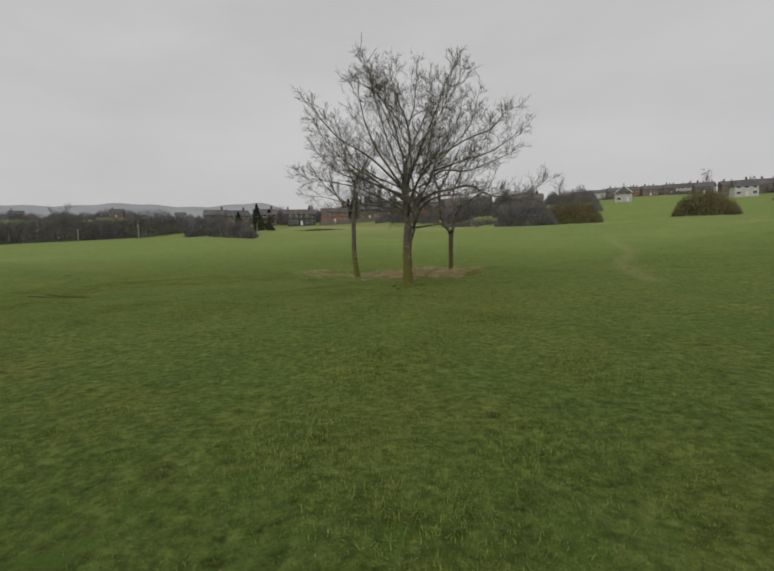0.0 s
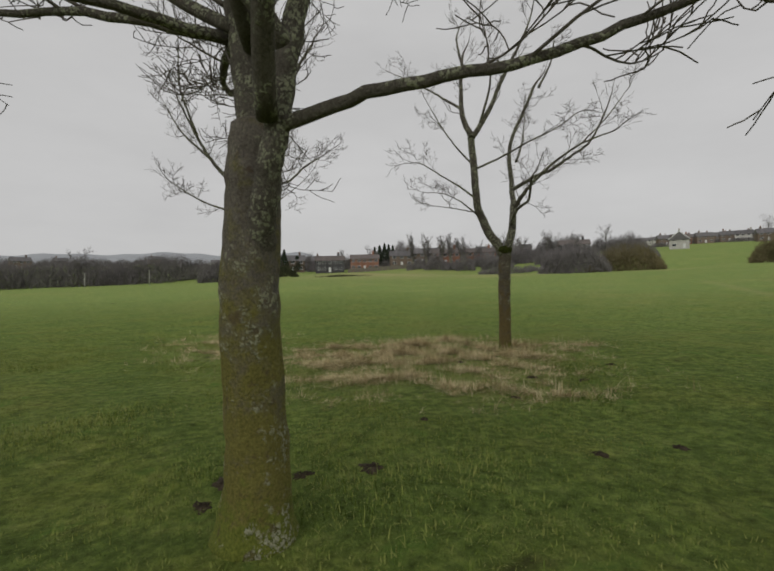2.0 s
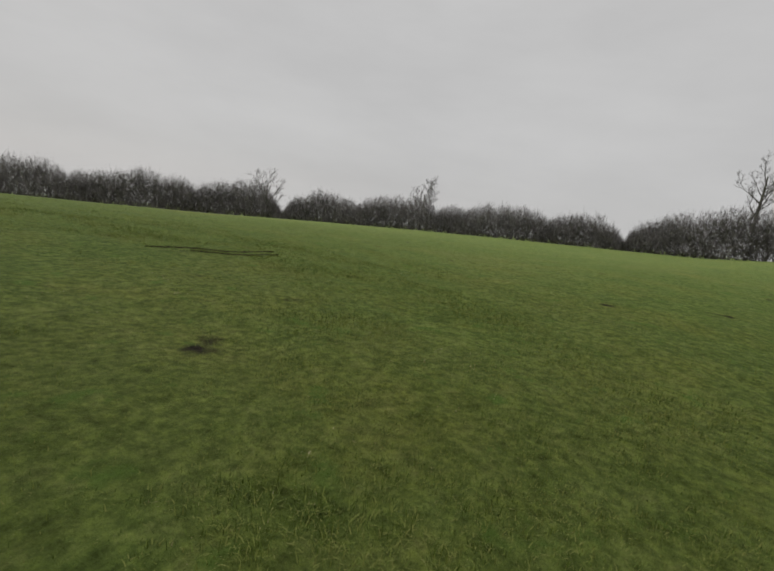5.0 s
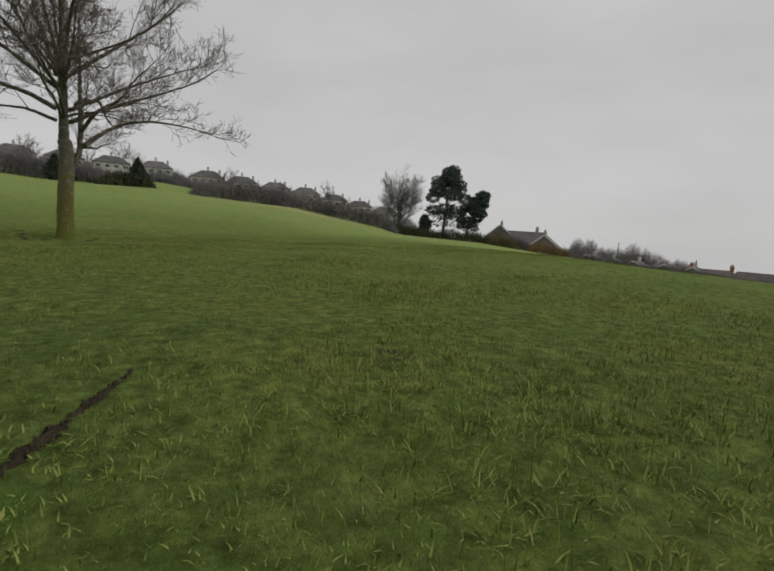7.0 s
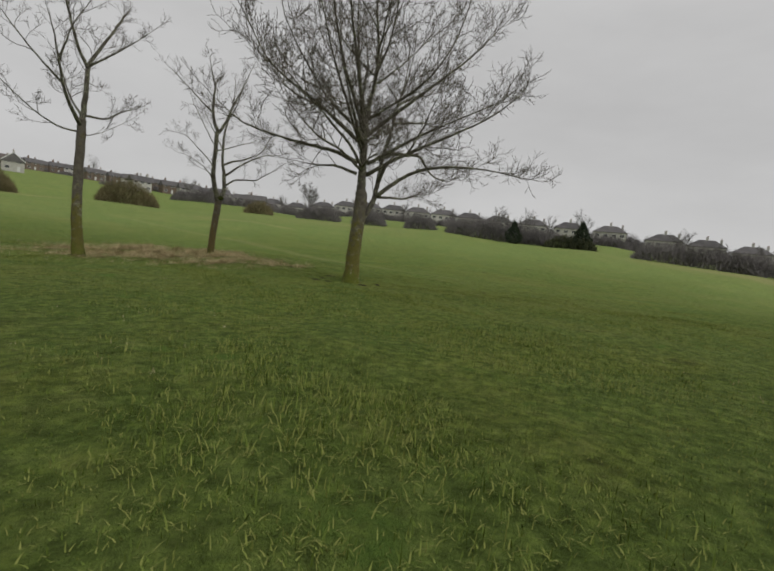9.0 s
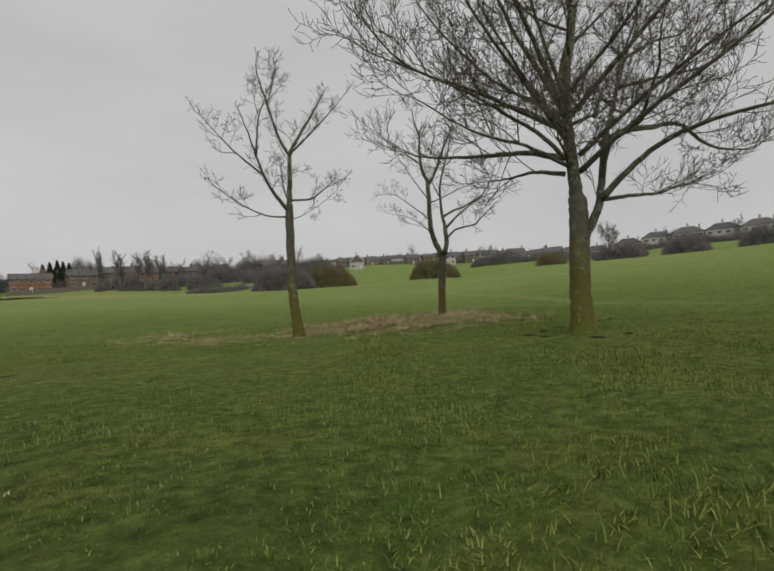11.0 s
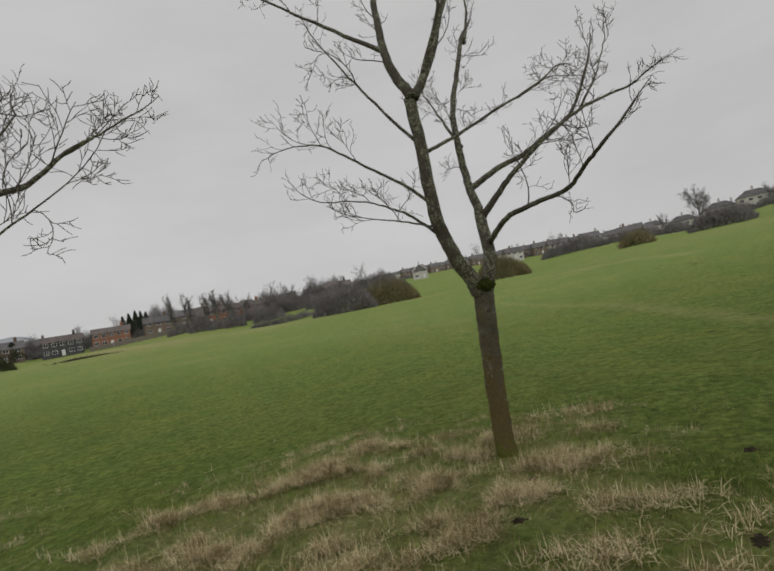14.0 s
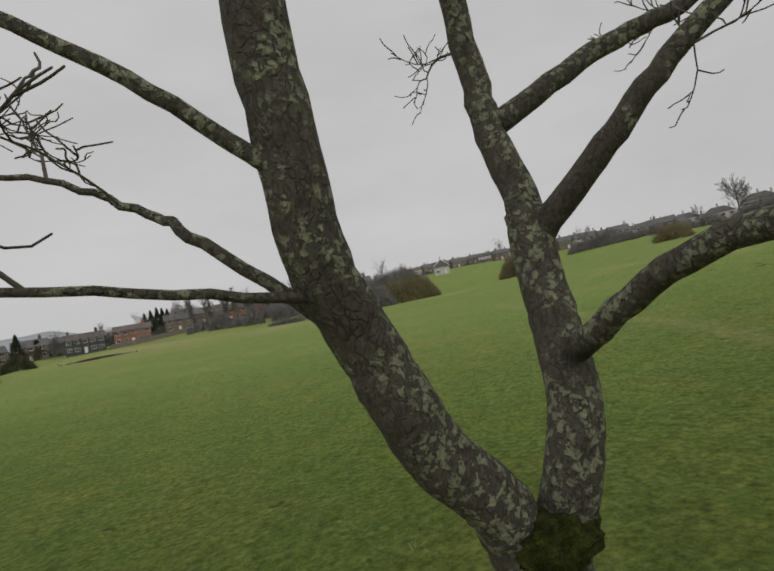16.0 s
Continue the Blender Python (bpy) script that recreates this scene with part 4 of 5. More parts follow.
# ---- far trees ----
def far_tree(name, az, d, h, spread, label, seed, mat=M_FAR_TWIG, stems=1, counts=(10, 8, 7), sink=0.0, upright=0.9):
    """A whole leafless tree seen at a distance."""
    rng = np.random.default_rng(seed)
    root = empty(name, spot(az, d) @ Matrix.Translation((0, 0, -sink)), label, "tree", "far bare trees")
    tk = Tubes()
    tw = Tubes()
    tops = []
    for s in range(stems):
        p = shoot(rng, (rng.normal(0, 0.2), rng.normal(0, 0.2), 0), (rng.normal(0, 0.16), rng.normal(0, 0.16), 1), h * 0.62, 8, 0.15, 0.03)
        r = np.linspace(h * 0.022, h * 0.007, len(p))
        tk.add(p, r, 6)
        tops.append((p, r))
    for p, r in tops:
        branches = counts[0] if stems == 1 else max(5, counts[0] // 2)
        for i in range(branches):
            f = 0.28 + 0.7 * i / branches
            at = p[int(f * (len(p) - 1))]
            a = rng.uniform(0, 6.28)
            way = (math.cos(a), math.sin(a), upright)
            q = shoot(rng, at, way, spread * rng.uniform(0.75, 1.15), 7, 0.10, 0.06)
            rr = np.linspace(h * 0.008, 0.02, len(q))
            tw.add(q, rr, 3)
            branch_out(rng, q, rr, 1, counts, tw, (1, spread * 0.45, spread * 0.22), 0.08, 0.024, 0.2)
    tk.link("trunk", M_LIMB, root)
    tagged(tw.link("crown", mat, root), kind="stuff")
    return root


far_tree("bare_tree", 75.6, 97, 16.5, 7.6, "large round-crowned bare tree above a thicket", 70, counts=(24, 9, 7), sink=-5.0, upright=0.7)
far_tree("bare_tree", 80.0, 96, 13.0, 4.5, "slender bare tree above a thicket", 71, counts=(11, 7, 5), sink=-4.5)
far_tree("bare_tree", 237.0, 128, 16.0, 8.4, "pale domed bare tree beside pines", 72, counts=(34, 9, 7), stems=3, upright=0.85)
far_tree("bare_tree", 302.8, 188, 14.5, 6.0, "round-crowned bare tree among houses", 73, counts=(20, 9, 7), upright=1.2)
for i, (az, d, h) in enumerate(((0.9, 190, 19), (359.2, 188, 18), (357.6, 190, 17), (356.3, 186, 18), (354.6, 190, 17))):
    far_tree("poplar", az, d, h, 3.6, "tall bare poplar in front of brick houses", 80 + i, counts=(22, 8, 6), stems=2, upright=1.9)
for i, (az, d, h, s) in enumerate(((339.3, 300, 20, 7), (345.5, 280, 16, 6), (349, 290, 15, 5), (325.5, 420, 20, 8), (316.5, 230, 11, 5), (175.5, 100, 10, 4.5),
                                   (172.5, 97, 10.5, 4.5), (169.5, 96, 10, 4.5), (166.5, 95, 10, 4.5), (178.7, 103, 10, 4), (37.5, 170, 12, 5), (46.5, 175, 13, 5.5),
                                   (275, 118, 9, 4), (279, 125, 9.5, 4), (258, 120, 8, 3.5), (246, 125, 9, 4), (268.8, 125, 10, 4), (130, 100, 11, 5), (112, 98, 12, 5))):
    far_tree("bare_tree", az, d, h, s, "bare tree rising behind a hedge", 100 + i, counts=(11, 6, 5))


def foliage(rng, n, centre, radii, size):
    """Small blades that fill a clump."""
    p = rng.normal(0, 1, (n, 3))
    p = p / np.linalg.norm(p, axis=1, keepdims=True) * rng.uniform(0.35, 1, (n, 1)) ** 0.5 * np.array(radii) + np.array(centre)
    return twig_cloud(rng, p, size, size * 0.28, 0.25)


def pine(az, d, h, seed):
    """A Scots pine: a bare forked trunk and separate flat clumps of needles."""
    rng = np.random.default_rng(seed)
    root = empty("pine_tree", spot(az, d), "dark Scots pine with clumped crown", "tree", "pines")
    tk = Tubes()
    p = shoot(rng, (0, 0, 0), (0.05, 0, 1), h * 0.86, 10, 0.1, 0.03)
    tk.add(p, np.linspace(h * 0.024, h * 0.008, len(p)), 8)
    vs, fs, n = [], [], 0
    for i in range(30):
        f = 0.26 + 0.74 * i / 29
        at = p[min(int(f * (len(p) - 1)), len(p) - 1)]
        a = i * 2.4 + rng.uniform(-0.4, 0.4)
        reach = h * 0.27 * math.sin(math.pi * min(1.0, 0.25 + 0.72 * f)) * rng.uniform(0.7, 1.2) * (0.55 if f < 0.5 else 1)
        q = shoot(rng, at, (math.cos(a), math.sin(a), 0.35), reach, 4, 0.08, 0.06)
        tk.add(q, np.linspace(h * 0.008, 0.03, len(q)), 4)
        v, t = foliage(rng, 420 if f > 0.45 else 150, q[-1], (h * rng.uniform(0.08, 0.135), h * rng.uniform(0.08, 0.135), h * 0.07), 0.6)
        vs.append(v)
        fs.append(t + n)
        n += len(v)
    v, t = foliage(rng, 600, p[-1], (h * 0.12, h * 0.12, h * 0.07), 0.6)
    vs.append(v)
    fs.append(t + n)
    tk.link("trunk", M_LIMB, root)
    tagged(link_arrays("crown", np.concatenate(vs), np.concatenate(fs), M_NEEDLES, root), kind="stuff")


pine(231.4, 125, 21.5, 200)
pine(228.4, 121, 15.0, 201)
pine(233.8, 123, 6.5, 202)


def conifer(az, d, h, w, seed, label="dark pointed conifer among distant gardens", blunt=False):
    """A narrow evergreen: trunk and a tapering coat of small sprays."""
    rng = np.random.default_rng(seed)
    root = empty("conifer", spot(az, d), label, "tree", "conifers")
    part("trunk", box(0.3, 0.3, h * 0.25, 0, 0, 0, 0.05), M_LIMB, root)
    n = int(h * w * 160)
    k = rng.uniform(0, 1, n)
    a = rng.uniform(0, 6.283, n)
    taper = np.sqrt(1 - k ** 3) if blunt else np.minimum(1, (1 - k) * 1.5 + 0.05)
    r = w * taper * np.minimum(1, 0.5 + k * 4) * rng.uniform(0.6, 1.08, n) * (1 + 0.18 * np.sin(a * 3 + k * 9))
    pts = np.stack([r * np.cos(a), r * np.sin(a), k * h], -1)
    v, f = twig_cloud(rng, pts, 0.5, 0.13, 0.8)
    tagged(link_arrays("crown", v, f, M_CONIFER, root), kind="stuff")


conifer(61.0, 104, 6.4, 1.45, 210, "dark rounded conifer at a hedge end", True)
conifer(16.4, 208, 9.6, 1.9, 211)
conifer(18.6, 206, 6.5, 1.6, 212)
conifer(14.9, 210, 7.0, 3.0, 213, "broad dark evergreen tree among gardens")
for i, a in enumerate((5.6, 5.0, 4.4, 3.9, 3.4)):
    conifer(a, 232, 11.5 - abs(i - 2) * 0.7, 2.0, 214 + i, "dark conifer in a close row")
conifer(177.2, 101, 10.5, 1.3, 220)
conifer(183.2, 108, 5.0, 1.4, 221)
conifer(268.2, 98, 5.4, 2.0, 222, "dark evergreen tree beside a gap")
conifer(276.3, 98, 4.6, 1.7, 223, "dark evergreen shrub in a hedge")


# ---- houses ----
def gable_roof(w, d, z, rise, over=0.4, hip=0.0):
    """A roof over a w by d plan, its ridge along x. hip: how far the ridge stops short of the ends."""
    bm = bmesh.new()
    x, y, t = w / 2 + over, d / 2 + over, 0.18
    lo = z - rise * over / (d / 2)
    low = [bm.verts.new(c) for c in ((-x, -y, lo), (x, -y, lo), (x, y, lo), (-x, y, lo))]
    ridge = [bm.verts.new(c) for c in ((-x + hip, 0, z + rise), (x - hip, 0, z + rise))]
    under = [bm.verts.new((v.co.x, v.co.y, v.co.z - t)) for v in low]
    for f in ((low[0], low[1], ridge[1], ridge[0]), (low[2], low[3], ridge[0], ridge[1]), (low[1], low[2], ridge[1]), (low[3], low[0], ridge[0])):
        bm.faces.new(f)
    for i in range(4):
        bm.faces.new((low[i], under[i], under[(i + 1) % 4], low[(i + 1) % 4]))
    bm.faces.new(under[::-1])
    return bm


def gable_wall(w, d, h, rise):
    """Walls with gables at the x ends."""
    bm = bmesh.new()
    v = [bm.verts.new(c) for c in ((-w / 2, -d / 2, -3), (w / 2, -d / 2, -3), (w / 2, d / 2, -3), (-w / 2, d / 2, -3),
                                   (-w / 2, -d / 2, h), (w / 2, -d / 2, h), (w / 2, d / 2, h), (-w / 2, d / 2, h), (-w / 2, 0, h + rise), (w / 2, 0, h + rise))]
    for f in ((0, 1, 5, 4), (2, 3, 7, 6), (1, 2, 6, 9, 5), (3, 0, 4, 8, 7), (3, 2, 1, 0)):
        bm.faces.new([v[i] for i in f])
    return bm


def window(parent, x, y, z, w, h, side=0):
    """A white-framed window; side 0 looks to -y, 1 to +x, -1 to -x."""
    bm = bmesh.new()
    t = 0.09
    for bx, bz, bw, bh in ((0, 0, w, t), (0, h - t, w, t), (-w / 2 + t / 2, t, t, h - 2 * t), (w / 2 - t / 2, t, t, h - 2 * t), (0, t, t, h - 2 * t)):
        bmesh.ops.create_cube(bm, size=1, matrix=Matrix.Translation((bx, 0, bz + bh / 2)) @ Matrix.Diagonal((bw, 0.14, bh, 1)))
    fr = part("window", bm, M_WHITE, parent)
    fr.matrix_local = pose(x, y, z, 0, 0, 90 * side)
    part("pane", box(w - 0.1, 0.05, h - 0.1, 0, 0, 0.05), M_GLASS, fr)


def house(name, m, w, d, h, rise, wall, roof, label, category="house", group="", hip=0.0, cols=3, storeys=2, chimneys=((0.3, 0.0),), door=True, lower=None, gable_front=False):
    """A house with walls, roof, chimneys, windows and a door; its front looks to -y."""
    root = empty(name, m, label, category, group)
    turn = pose(0, 0, 0, 0, 0, 90) if gable_front else Matrix.Identity(4)
    ob = part("wall", gable_wall(w, d, h, rise if not hip else 0.0), wall, root)
    ob.matrix_local = turn
    ob = part("roof", gable_roof(w, d, h, rise, 0.4, hip), roof, root)
    ob.matrix_local = turn
    for cx, cy in chimneys:
        c = part("chimney", box(0.9, 0.7, 1.9, 0, 0, 0, 0.04), wall, root)
        c.matrix_local = turn @ Matrix.Translation((cx * w, cy * d, h + rise * (1 - abs(cy) * 2) - 0.7))
        for k in (-0.2, 0.2):
            bm = bmesh.new()
            bmesh.ops.create_cone(bm, segments=8, radius1=0.14, radius2=0.11, depth=0.45, cap_ends=True, matrix=Matrix.Translation((k, 0, 2.1)))
            part("chimney_pot", bm, M_BRICK, c)
    fw, fd = (d, w) if gable_front else (w, d)
    for s in range(storeys):
        for i in range(cols):
            x = (i + 0.5) / cols * fw - fw / 2
            if s == 0 and door and i == cols // 2:
                dr = part("door", box(1.0, 0.12, 2.05, 0, 0, 0, 0.02), M_WHITE, root)
                dr.matrix_local = Matrix.Translation((x, -fd / 2 - 0.05, 0.0))
                continue
            window(root, x, -fd / 2 - 0.04, 0.9 + 2.6 * s, min(1.7, fw / cols * 0.6), 1.25)
    if gable_front:
        barge = bmesh.new()
        L = math.hypot(d / 2 + 0.4, rise * (1 + 0.8 / d))
        for sx in (-1, 1):
            a = math.atan2(rise, d / 2)
            bmesh.ops.create_cube(barge, size=1, matrix=Matrix.Translation((sx * (d / 4 + 0.2), -w / 2 - 0.45, h + rise / 2 - 0.1)) @ Matrix.Rotation(sx * a, 4, "Y") @ Matrix.Diagonal((L, 0.08, 0.32, 1)))
        part("bargeboard", barge, M_WHITE, root, "white bargeboard")
    if lower:
        part("porch", box(2.2, 1.3, 2.4, 0, -fd / 2 - 0.65, 0, 0.05), lower, root)
    return root


def row(src, places):
    for az, d, turn in places:
        copy_thing(src, spot(az, d, az + turn))


# brick and clad terraces beyond the rough meadow
red = house("terraced_house", spot(6.8, 205), 12, 7.5, 5.2, 1.9, M_BRICK, M_ROOF_BROWN, "low red-brick terraced house with brown tiles", group="brick terraces", cols=5)
row(red, [(352.9, 207, 6), (357.0, 206, 0)])
grey = house("terraced_house", spot(11.0, 205), 12, 7.5, 5.2, 2.0, M_GREY_CLAD, M_ROOF_BROWN, "grey-clad terraced house with white windows", group="grey terraces", cols=5)
row(grey, [(342.5, 216, 5)])
dull = house("terraced_house", spot(15.4, 212), 10, 7.5, 5.0, 2.4, M_DULL_BRICK, M_ROOF, "brown-brick house with slate roof", group="brown houses", cols=3)
row(dull, [(2.4, 216, 5), (359.9, 220, 4), (18.6, 225, 10), (21.0, 235, -8), (358.4, 240, -6), (13.2, 240, 0), (42, 360, 12), (48, 380, -6)])
hedge("hedge", 341, 354, 192, 8.0, M_HEDGE, "thicket of bare trees in front of brick houses", "trees", 361, 7, 0.6, dens=26)
hedge("hedge", 356, 366, 235, 9.0, M_HEDGE, "bare trees behind terraced houses", "trees", 362, 7, 0.6, dens=24)
hedge("hedge", 5, 16, 232, 8.0, M_HEDGE, "bare trees behind terraced houses", "trees", 363, 7, 0.6, dens=24)
for i, (az, h) in enumerate(((342.5, 11), (345.2, 13), (347.8, 12), (350.6, 14), (353.2, 11), (6.2, 12), (9.8, 11), (13.6, 10))):
    far_tree("bare_tree", az, 196 if az > 100 else 226, h, h * 0.4, "slender bare tree between brick houses", 440 + i, counts=(14, 7, 5))
# the slab-sided house beside the green slope
house("gabled_house", spot(332.4, 262), 8, 8, 4.4, 3.4, M_RENDER, M_ROOF, "pale gabled house below a green slope", cols=2, chimneys=((-0.4, 0),), gable_front=True)

# semi-detached houses up the hillside behind the hedges
semi = house("semi_detached_house", spot(266.9, 222), 13, 8, 5.9, 2.7, M_RENDER, M_ROOF, "cream semi-detached house with hipped slate roof", group="hillside semis", hip=4.2, cols=4, chimneys=((0.0, 0.0), (0.36, 0.15)))
row(semi, [(240.5, 241, 4), (243.6, 239, -3), (246.8, 233, 5), (250.2, 227, 0), (253.8, 222, 4), (257.6, 216, 0), (261.4, 216, -5), (271.2, 220, 3), (275.4, 224, -2), (279.5, 230, 5), (283.0, 239, 0),
           (286.2, 244, 4), (289.4, 250, -4), (292.4, 258, 3), (295.4, 264, 0), (298.3, 270, 5), (301.0, 278, -3), (304.2, 291, 0), (307.0, 305, 6), (309.8, 320, 0)])

for i, (a0, a1, r, r1) in enumerate(((236, 252, 268, 258), (249, 268, 252, 248), (264, 284, 250, 262), (281, 300, 268, 292))):
    hedge("hedge", a0, a1, r, 9.5, M_HEDGE, "belt of bare trees behind hillside houses", "trees", 470 + i, 8, 0.4, dens=18, r1=r1)

# bungalows at the foot of the field
stone = house("stone_house", spot(219.2, 136), 9, 8, 3.2, 3.2, M_SANDSTONE, M_ROOF, "sandstone house with steep gable and conservatory", cols=2, storeys=1, door=False, chimneys=((-0.4, 0.0),), gable_front=True, lower=M_WHITE)
house("stone_house", spot(221.9, 143), 12, 8, 3.8, 3.2, M_SANDSTONE, M_ROOF, "sandstone house with long tiled roof", cols=4, storeys=1, chimneys=((0.3, 0.0),))
house("stone_house", spot(224.8, 146), 8, 8, 4.4, 3.4, M_SANDSTONE, M_ROOF, "sandstone house half hidden by pines", cols=2, storeys=1, gable_front=True)
bung = house("bungalow", spot(192.7, 134), 9, 9, 1.6, 2.9, M_DULL_BRICK, M_ROOF, "brown bungalow with white bargeboards", group="bungalows", cols=2, storeys=1, door=False, gable_front=True)
row(bung, [(190.2, 134, 8), (195.4, 137, -10)])
bung2 = house("bungalow", spot(198.6, 138), 13, 8, 1.6, 2.8, M_BRICK, M_ROOF_BROWN, "red-brick bungalow with hipped roof", group="bungalows", cols=3, storeys=1, door=False, hip=3.0)
row(bung2, [(202.6, 150, 10), (206.2, 160, -12)])
pale = house("bungalow", spot(204.3, 150), 9, 8, 2.0, 2.4, M_RENDER, M_ROOF, "pale rendered bungalow with slate roof", group="bungalows", cols=2, storeys=1, gable_front=True)
row(pale, [(207.6, 158, 14), (210.0, 162, -8), (212.3, 165, 10), (214.6, 160, -14), (188.0, 150, 20)])

# the estate on the hillside
estate = house("hillside_house", spot(322.0, 300), 9, 7.5, 4.8, 2.6, M_RENDER, M_ROOF, "pale rendered house on the hillside estate", group="hillside estate", cols=3, chimneys=((0.4, 0.0),))
estate_b = house("hillside_house", spot(318.0, 310), 12, 7.5, 4.8, 2.6, M_BRICK, M_ROOF_BROWN, "red-brick house on the hillside estate", group="hillside estate", cols=4, chimneys=((0.3, 0.0),))
estate_c = house("hillside_house", spot(314.0, 300), 10, 7.5, 4.8, 2.6, M_DULL_BRICK, M_ROOF, "brown house on the hillside estate", group="hillside estate", cols=3, chimneys=((-0.3, 0.0),))
rng = np.random.default_rng(77)
for ring, (a0, a1, d, gap) in enumerate(((309, 326, 262, 4.6), (308, 325, 300, 3.2), (307, 326, 345, 2.6), (306, 334, 392, 1.7), (308, 336, 440, 1.6), (308, 338, 492, 1.6), (8, 60, 470, 8.5), (348, 366, 400, 4.4))):
    a = a0
    while a < a1:
        kind = rng.choice(3, p=[0.45, 0.15, 0.4])
        copy_thing((estate, estate_b, estate_c)[kind], spot(a, d + rng.uniform(-9, 9), a + rng.uniform(-25, 25)))
        a += gap * rng.uniform(0.7, 1.3)
# shrubs between the estate's houses
for i in range(16):
    a = 306 + i * 3.3
    hedge("hedge", a, a + rng.uniform(2.0, 3.4), rng.uniform(270, 430), rng.uniform(3, 5.5), M_HEDGE, "bare garden hedge on the hillside", "hedge", 300 + i, 5, 0.5, dens=16)
for i in range(9):
    a = 28 + i * 4.5
    hedge("hedge", a, a + 4.6, rng.uniform(330, 480), rng.uniform(7, 10), M_HEDGE, "distant belt of bare woodland", "trees", 330 + i, 8, 0.5, dens=10)
for i in range(5):
    a = 335 + i * 6
    hedge("hedge", a, a + 6, rng.uniform(255, 290), rng.uniform(11, 15), M_HEDGE, "belt of bare trees behind houses", "trees", 350 + i, 9, 0.5, dens=28)


for i in range(18):
    a = 334 + i * 1.5
    hedge("hedge", a, a + rng.uniform(1.8, 3.0), rng.uniform(172, 196), rng.uniform(4.0, 8.5), M_HEDGE, "bare garden shrubs in front of brick houses", "hedge", 370 + i, 5, 0.7, dens=22)
for i in range(8):
    a = 2 + i * 2.9
    hedge("hedge", a, a + 3.0, rng.uniform(222, 250), rng.uniform(7, 10), M_HEDGE, "bare trees behind terraced houses", "trees", 380 + i, 7, 0.6, dens=24)
for i, (a0, a1, r, r1, h) in enumerate(((236, 256, 150, 160, 5.0), (250, 268, 172, 168, 5.6), (264, 286, 165, 180, 5.2), (281, 297, 188, 200, 5.6), (292, 312, 205, 225, 6.2))):
    hedge("hedge", a0, a1, r, h, M_HEDGE, "bare garden hedge below hillside houses", "hedge", 390 + i, 6, 0.75, dens=18, r1=r1)
for i, (az, d, h) in enumerate(((239.4, 190, 8), (245.0, 185, 9), (248.6, 200, 8), (252.2, 180, 9), (256.0, 190, 8), (260.2, 182, 9), (273.5, 190, 10), (278.0, 195, 9), (285.0, 205, 9), (291.0, 215, 10), (297.2, 225, 9), (306.0, 235, 10))):
    far_tree("bare_tree", az, d, h, h * 0.42, "small bare garden tree beside hillside houses", 420 + i, counts=(12, 7, 5))


# ---- posts, masts and fences at the edges ----
def pole(name, az, d, h, r, label, mat=M_WOOD):
    root = empty(name, spot(az, d), label, "pole")
    t = Tubes()
    t.add([(0, 0, -0.3), (0, 0, h * 0.5), (0.02, 0, h)], [r, r * 0.9, r * 0.75], 8)
    t.link("post", mat, root)
    part("cap", box(r * 3, r * 3, 0.12, 0, 0, h), mat, root)


pole("telegraph_pole", 186.7, 128, 5.2, 0.12, "slim timber telegraph pole beside bungalows")
pole("telegraph_pole", 211.7, 150, 8.0, 0.13, "slim timber telegraph pole behind bungalows")
pole("telegraph_pole", 214.4, 152, 5.4, 0.11, "slim timber telegraph pole behind bungalows")
for a, h in ((31.0, 3.6), (17.3, 3.2), (37.0, 3.0)):
    pole("marker_post", a, 128, h, 0.10, "pale timber marker post at the meadow edge", M_RENDER)


def goal(az, d, turn):
    """A small goal frame."""
    root = empty("goal", spot(az, d, az + turn), "white metal goal frame on the field", "goal")
    for x in (-2.4, 2.4):
        part("goal_post", box(0.11, 0.11, 1.5, x, 0, 0, 0.02), M_WHITE, root)
    part("crossbar", box(4.9, 0.11, 0.11, 0, 0, 1.5, 0.02), M_WHITE, root)


goal(48.5, 148, 5)
goal(45.3, 147, -20)


def garden_fence(az0, az1, d, h, label):
    """A run of fence panels between two azimuths."""
    root = empty("fence", spot((az0 + az1) / 2, d), label, "fence")
    inv = root.matrix_world.inverted()
    step = math.degrees(2.4 / d)
    shared = None
    a = az0
    while a < az1:
        m = inv @ spot(a, d)
        if shared is None:
            p = part("panel", box(2.3, 0.06, h, 0, 0, 0, 0.01), M_WOOD, root)
            shared = p.data
        else:
            p = new("panel", shared)
            p.parent = root
        p.matrix_local = m
        a += step


garden_fence(358.0, 369.0, 196, 1.7, "weathered grey panel fence behind the rough meadow")
garden_fence(346.0, 357.5, 199, 1.6, "weathered grey panel fence in front of brick houses")
garden_fence(185.5, 202.5, 121, 1.3, "weathered panel fence in front of bungalows")


# ---- grass, dead grass and mud ----
TRACK = [(-0.7, -17), (0.2, -9), (0.9, -2.4), (1.0, 2.4), (0.1, 6.4), (-3.0, 8.2), (-7.0, 7.6), (-11.5, 4.5), (-13.1, 0.6), (-12.3, -2.3), (-10.9, -4.4), (-9.0, -5.3), (-6, -4.3), (-3, -1.2), (-0.7, 1.9), (1.6, 5.1)]


def track_distance(x, y):
    best = np.full_like(x, 99.0)
    for (x0, y0), (x1, y1) in zip(TRACK, TRACK[1:]):
        dx, dy = x1 - x0, y1 - y0
        t = np.clip(((x - x0) * dx + (y - y0) * dy) / (dx * dx + dy * dy), 0, 1)
        best = np.minimum(best, np.hypot(x - x0 - t * dx, y - y0 - t * dy))
    return best


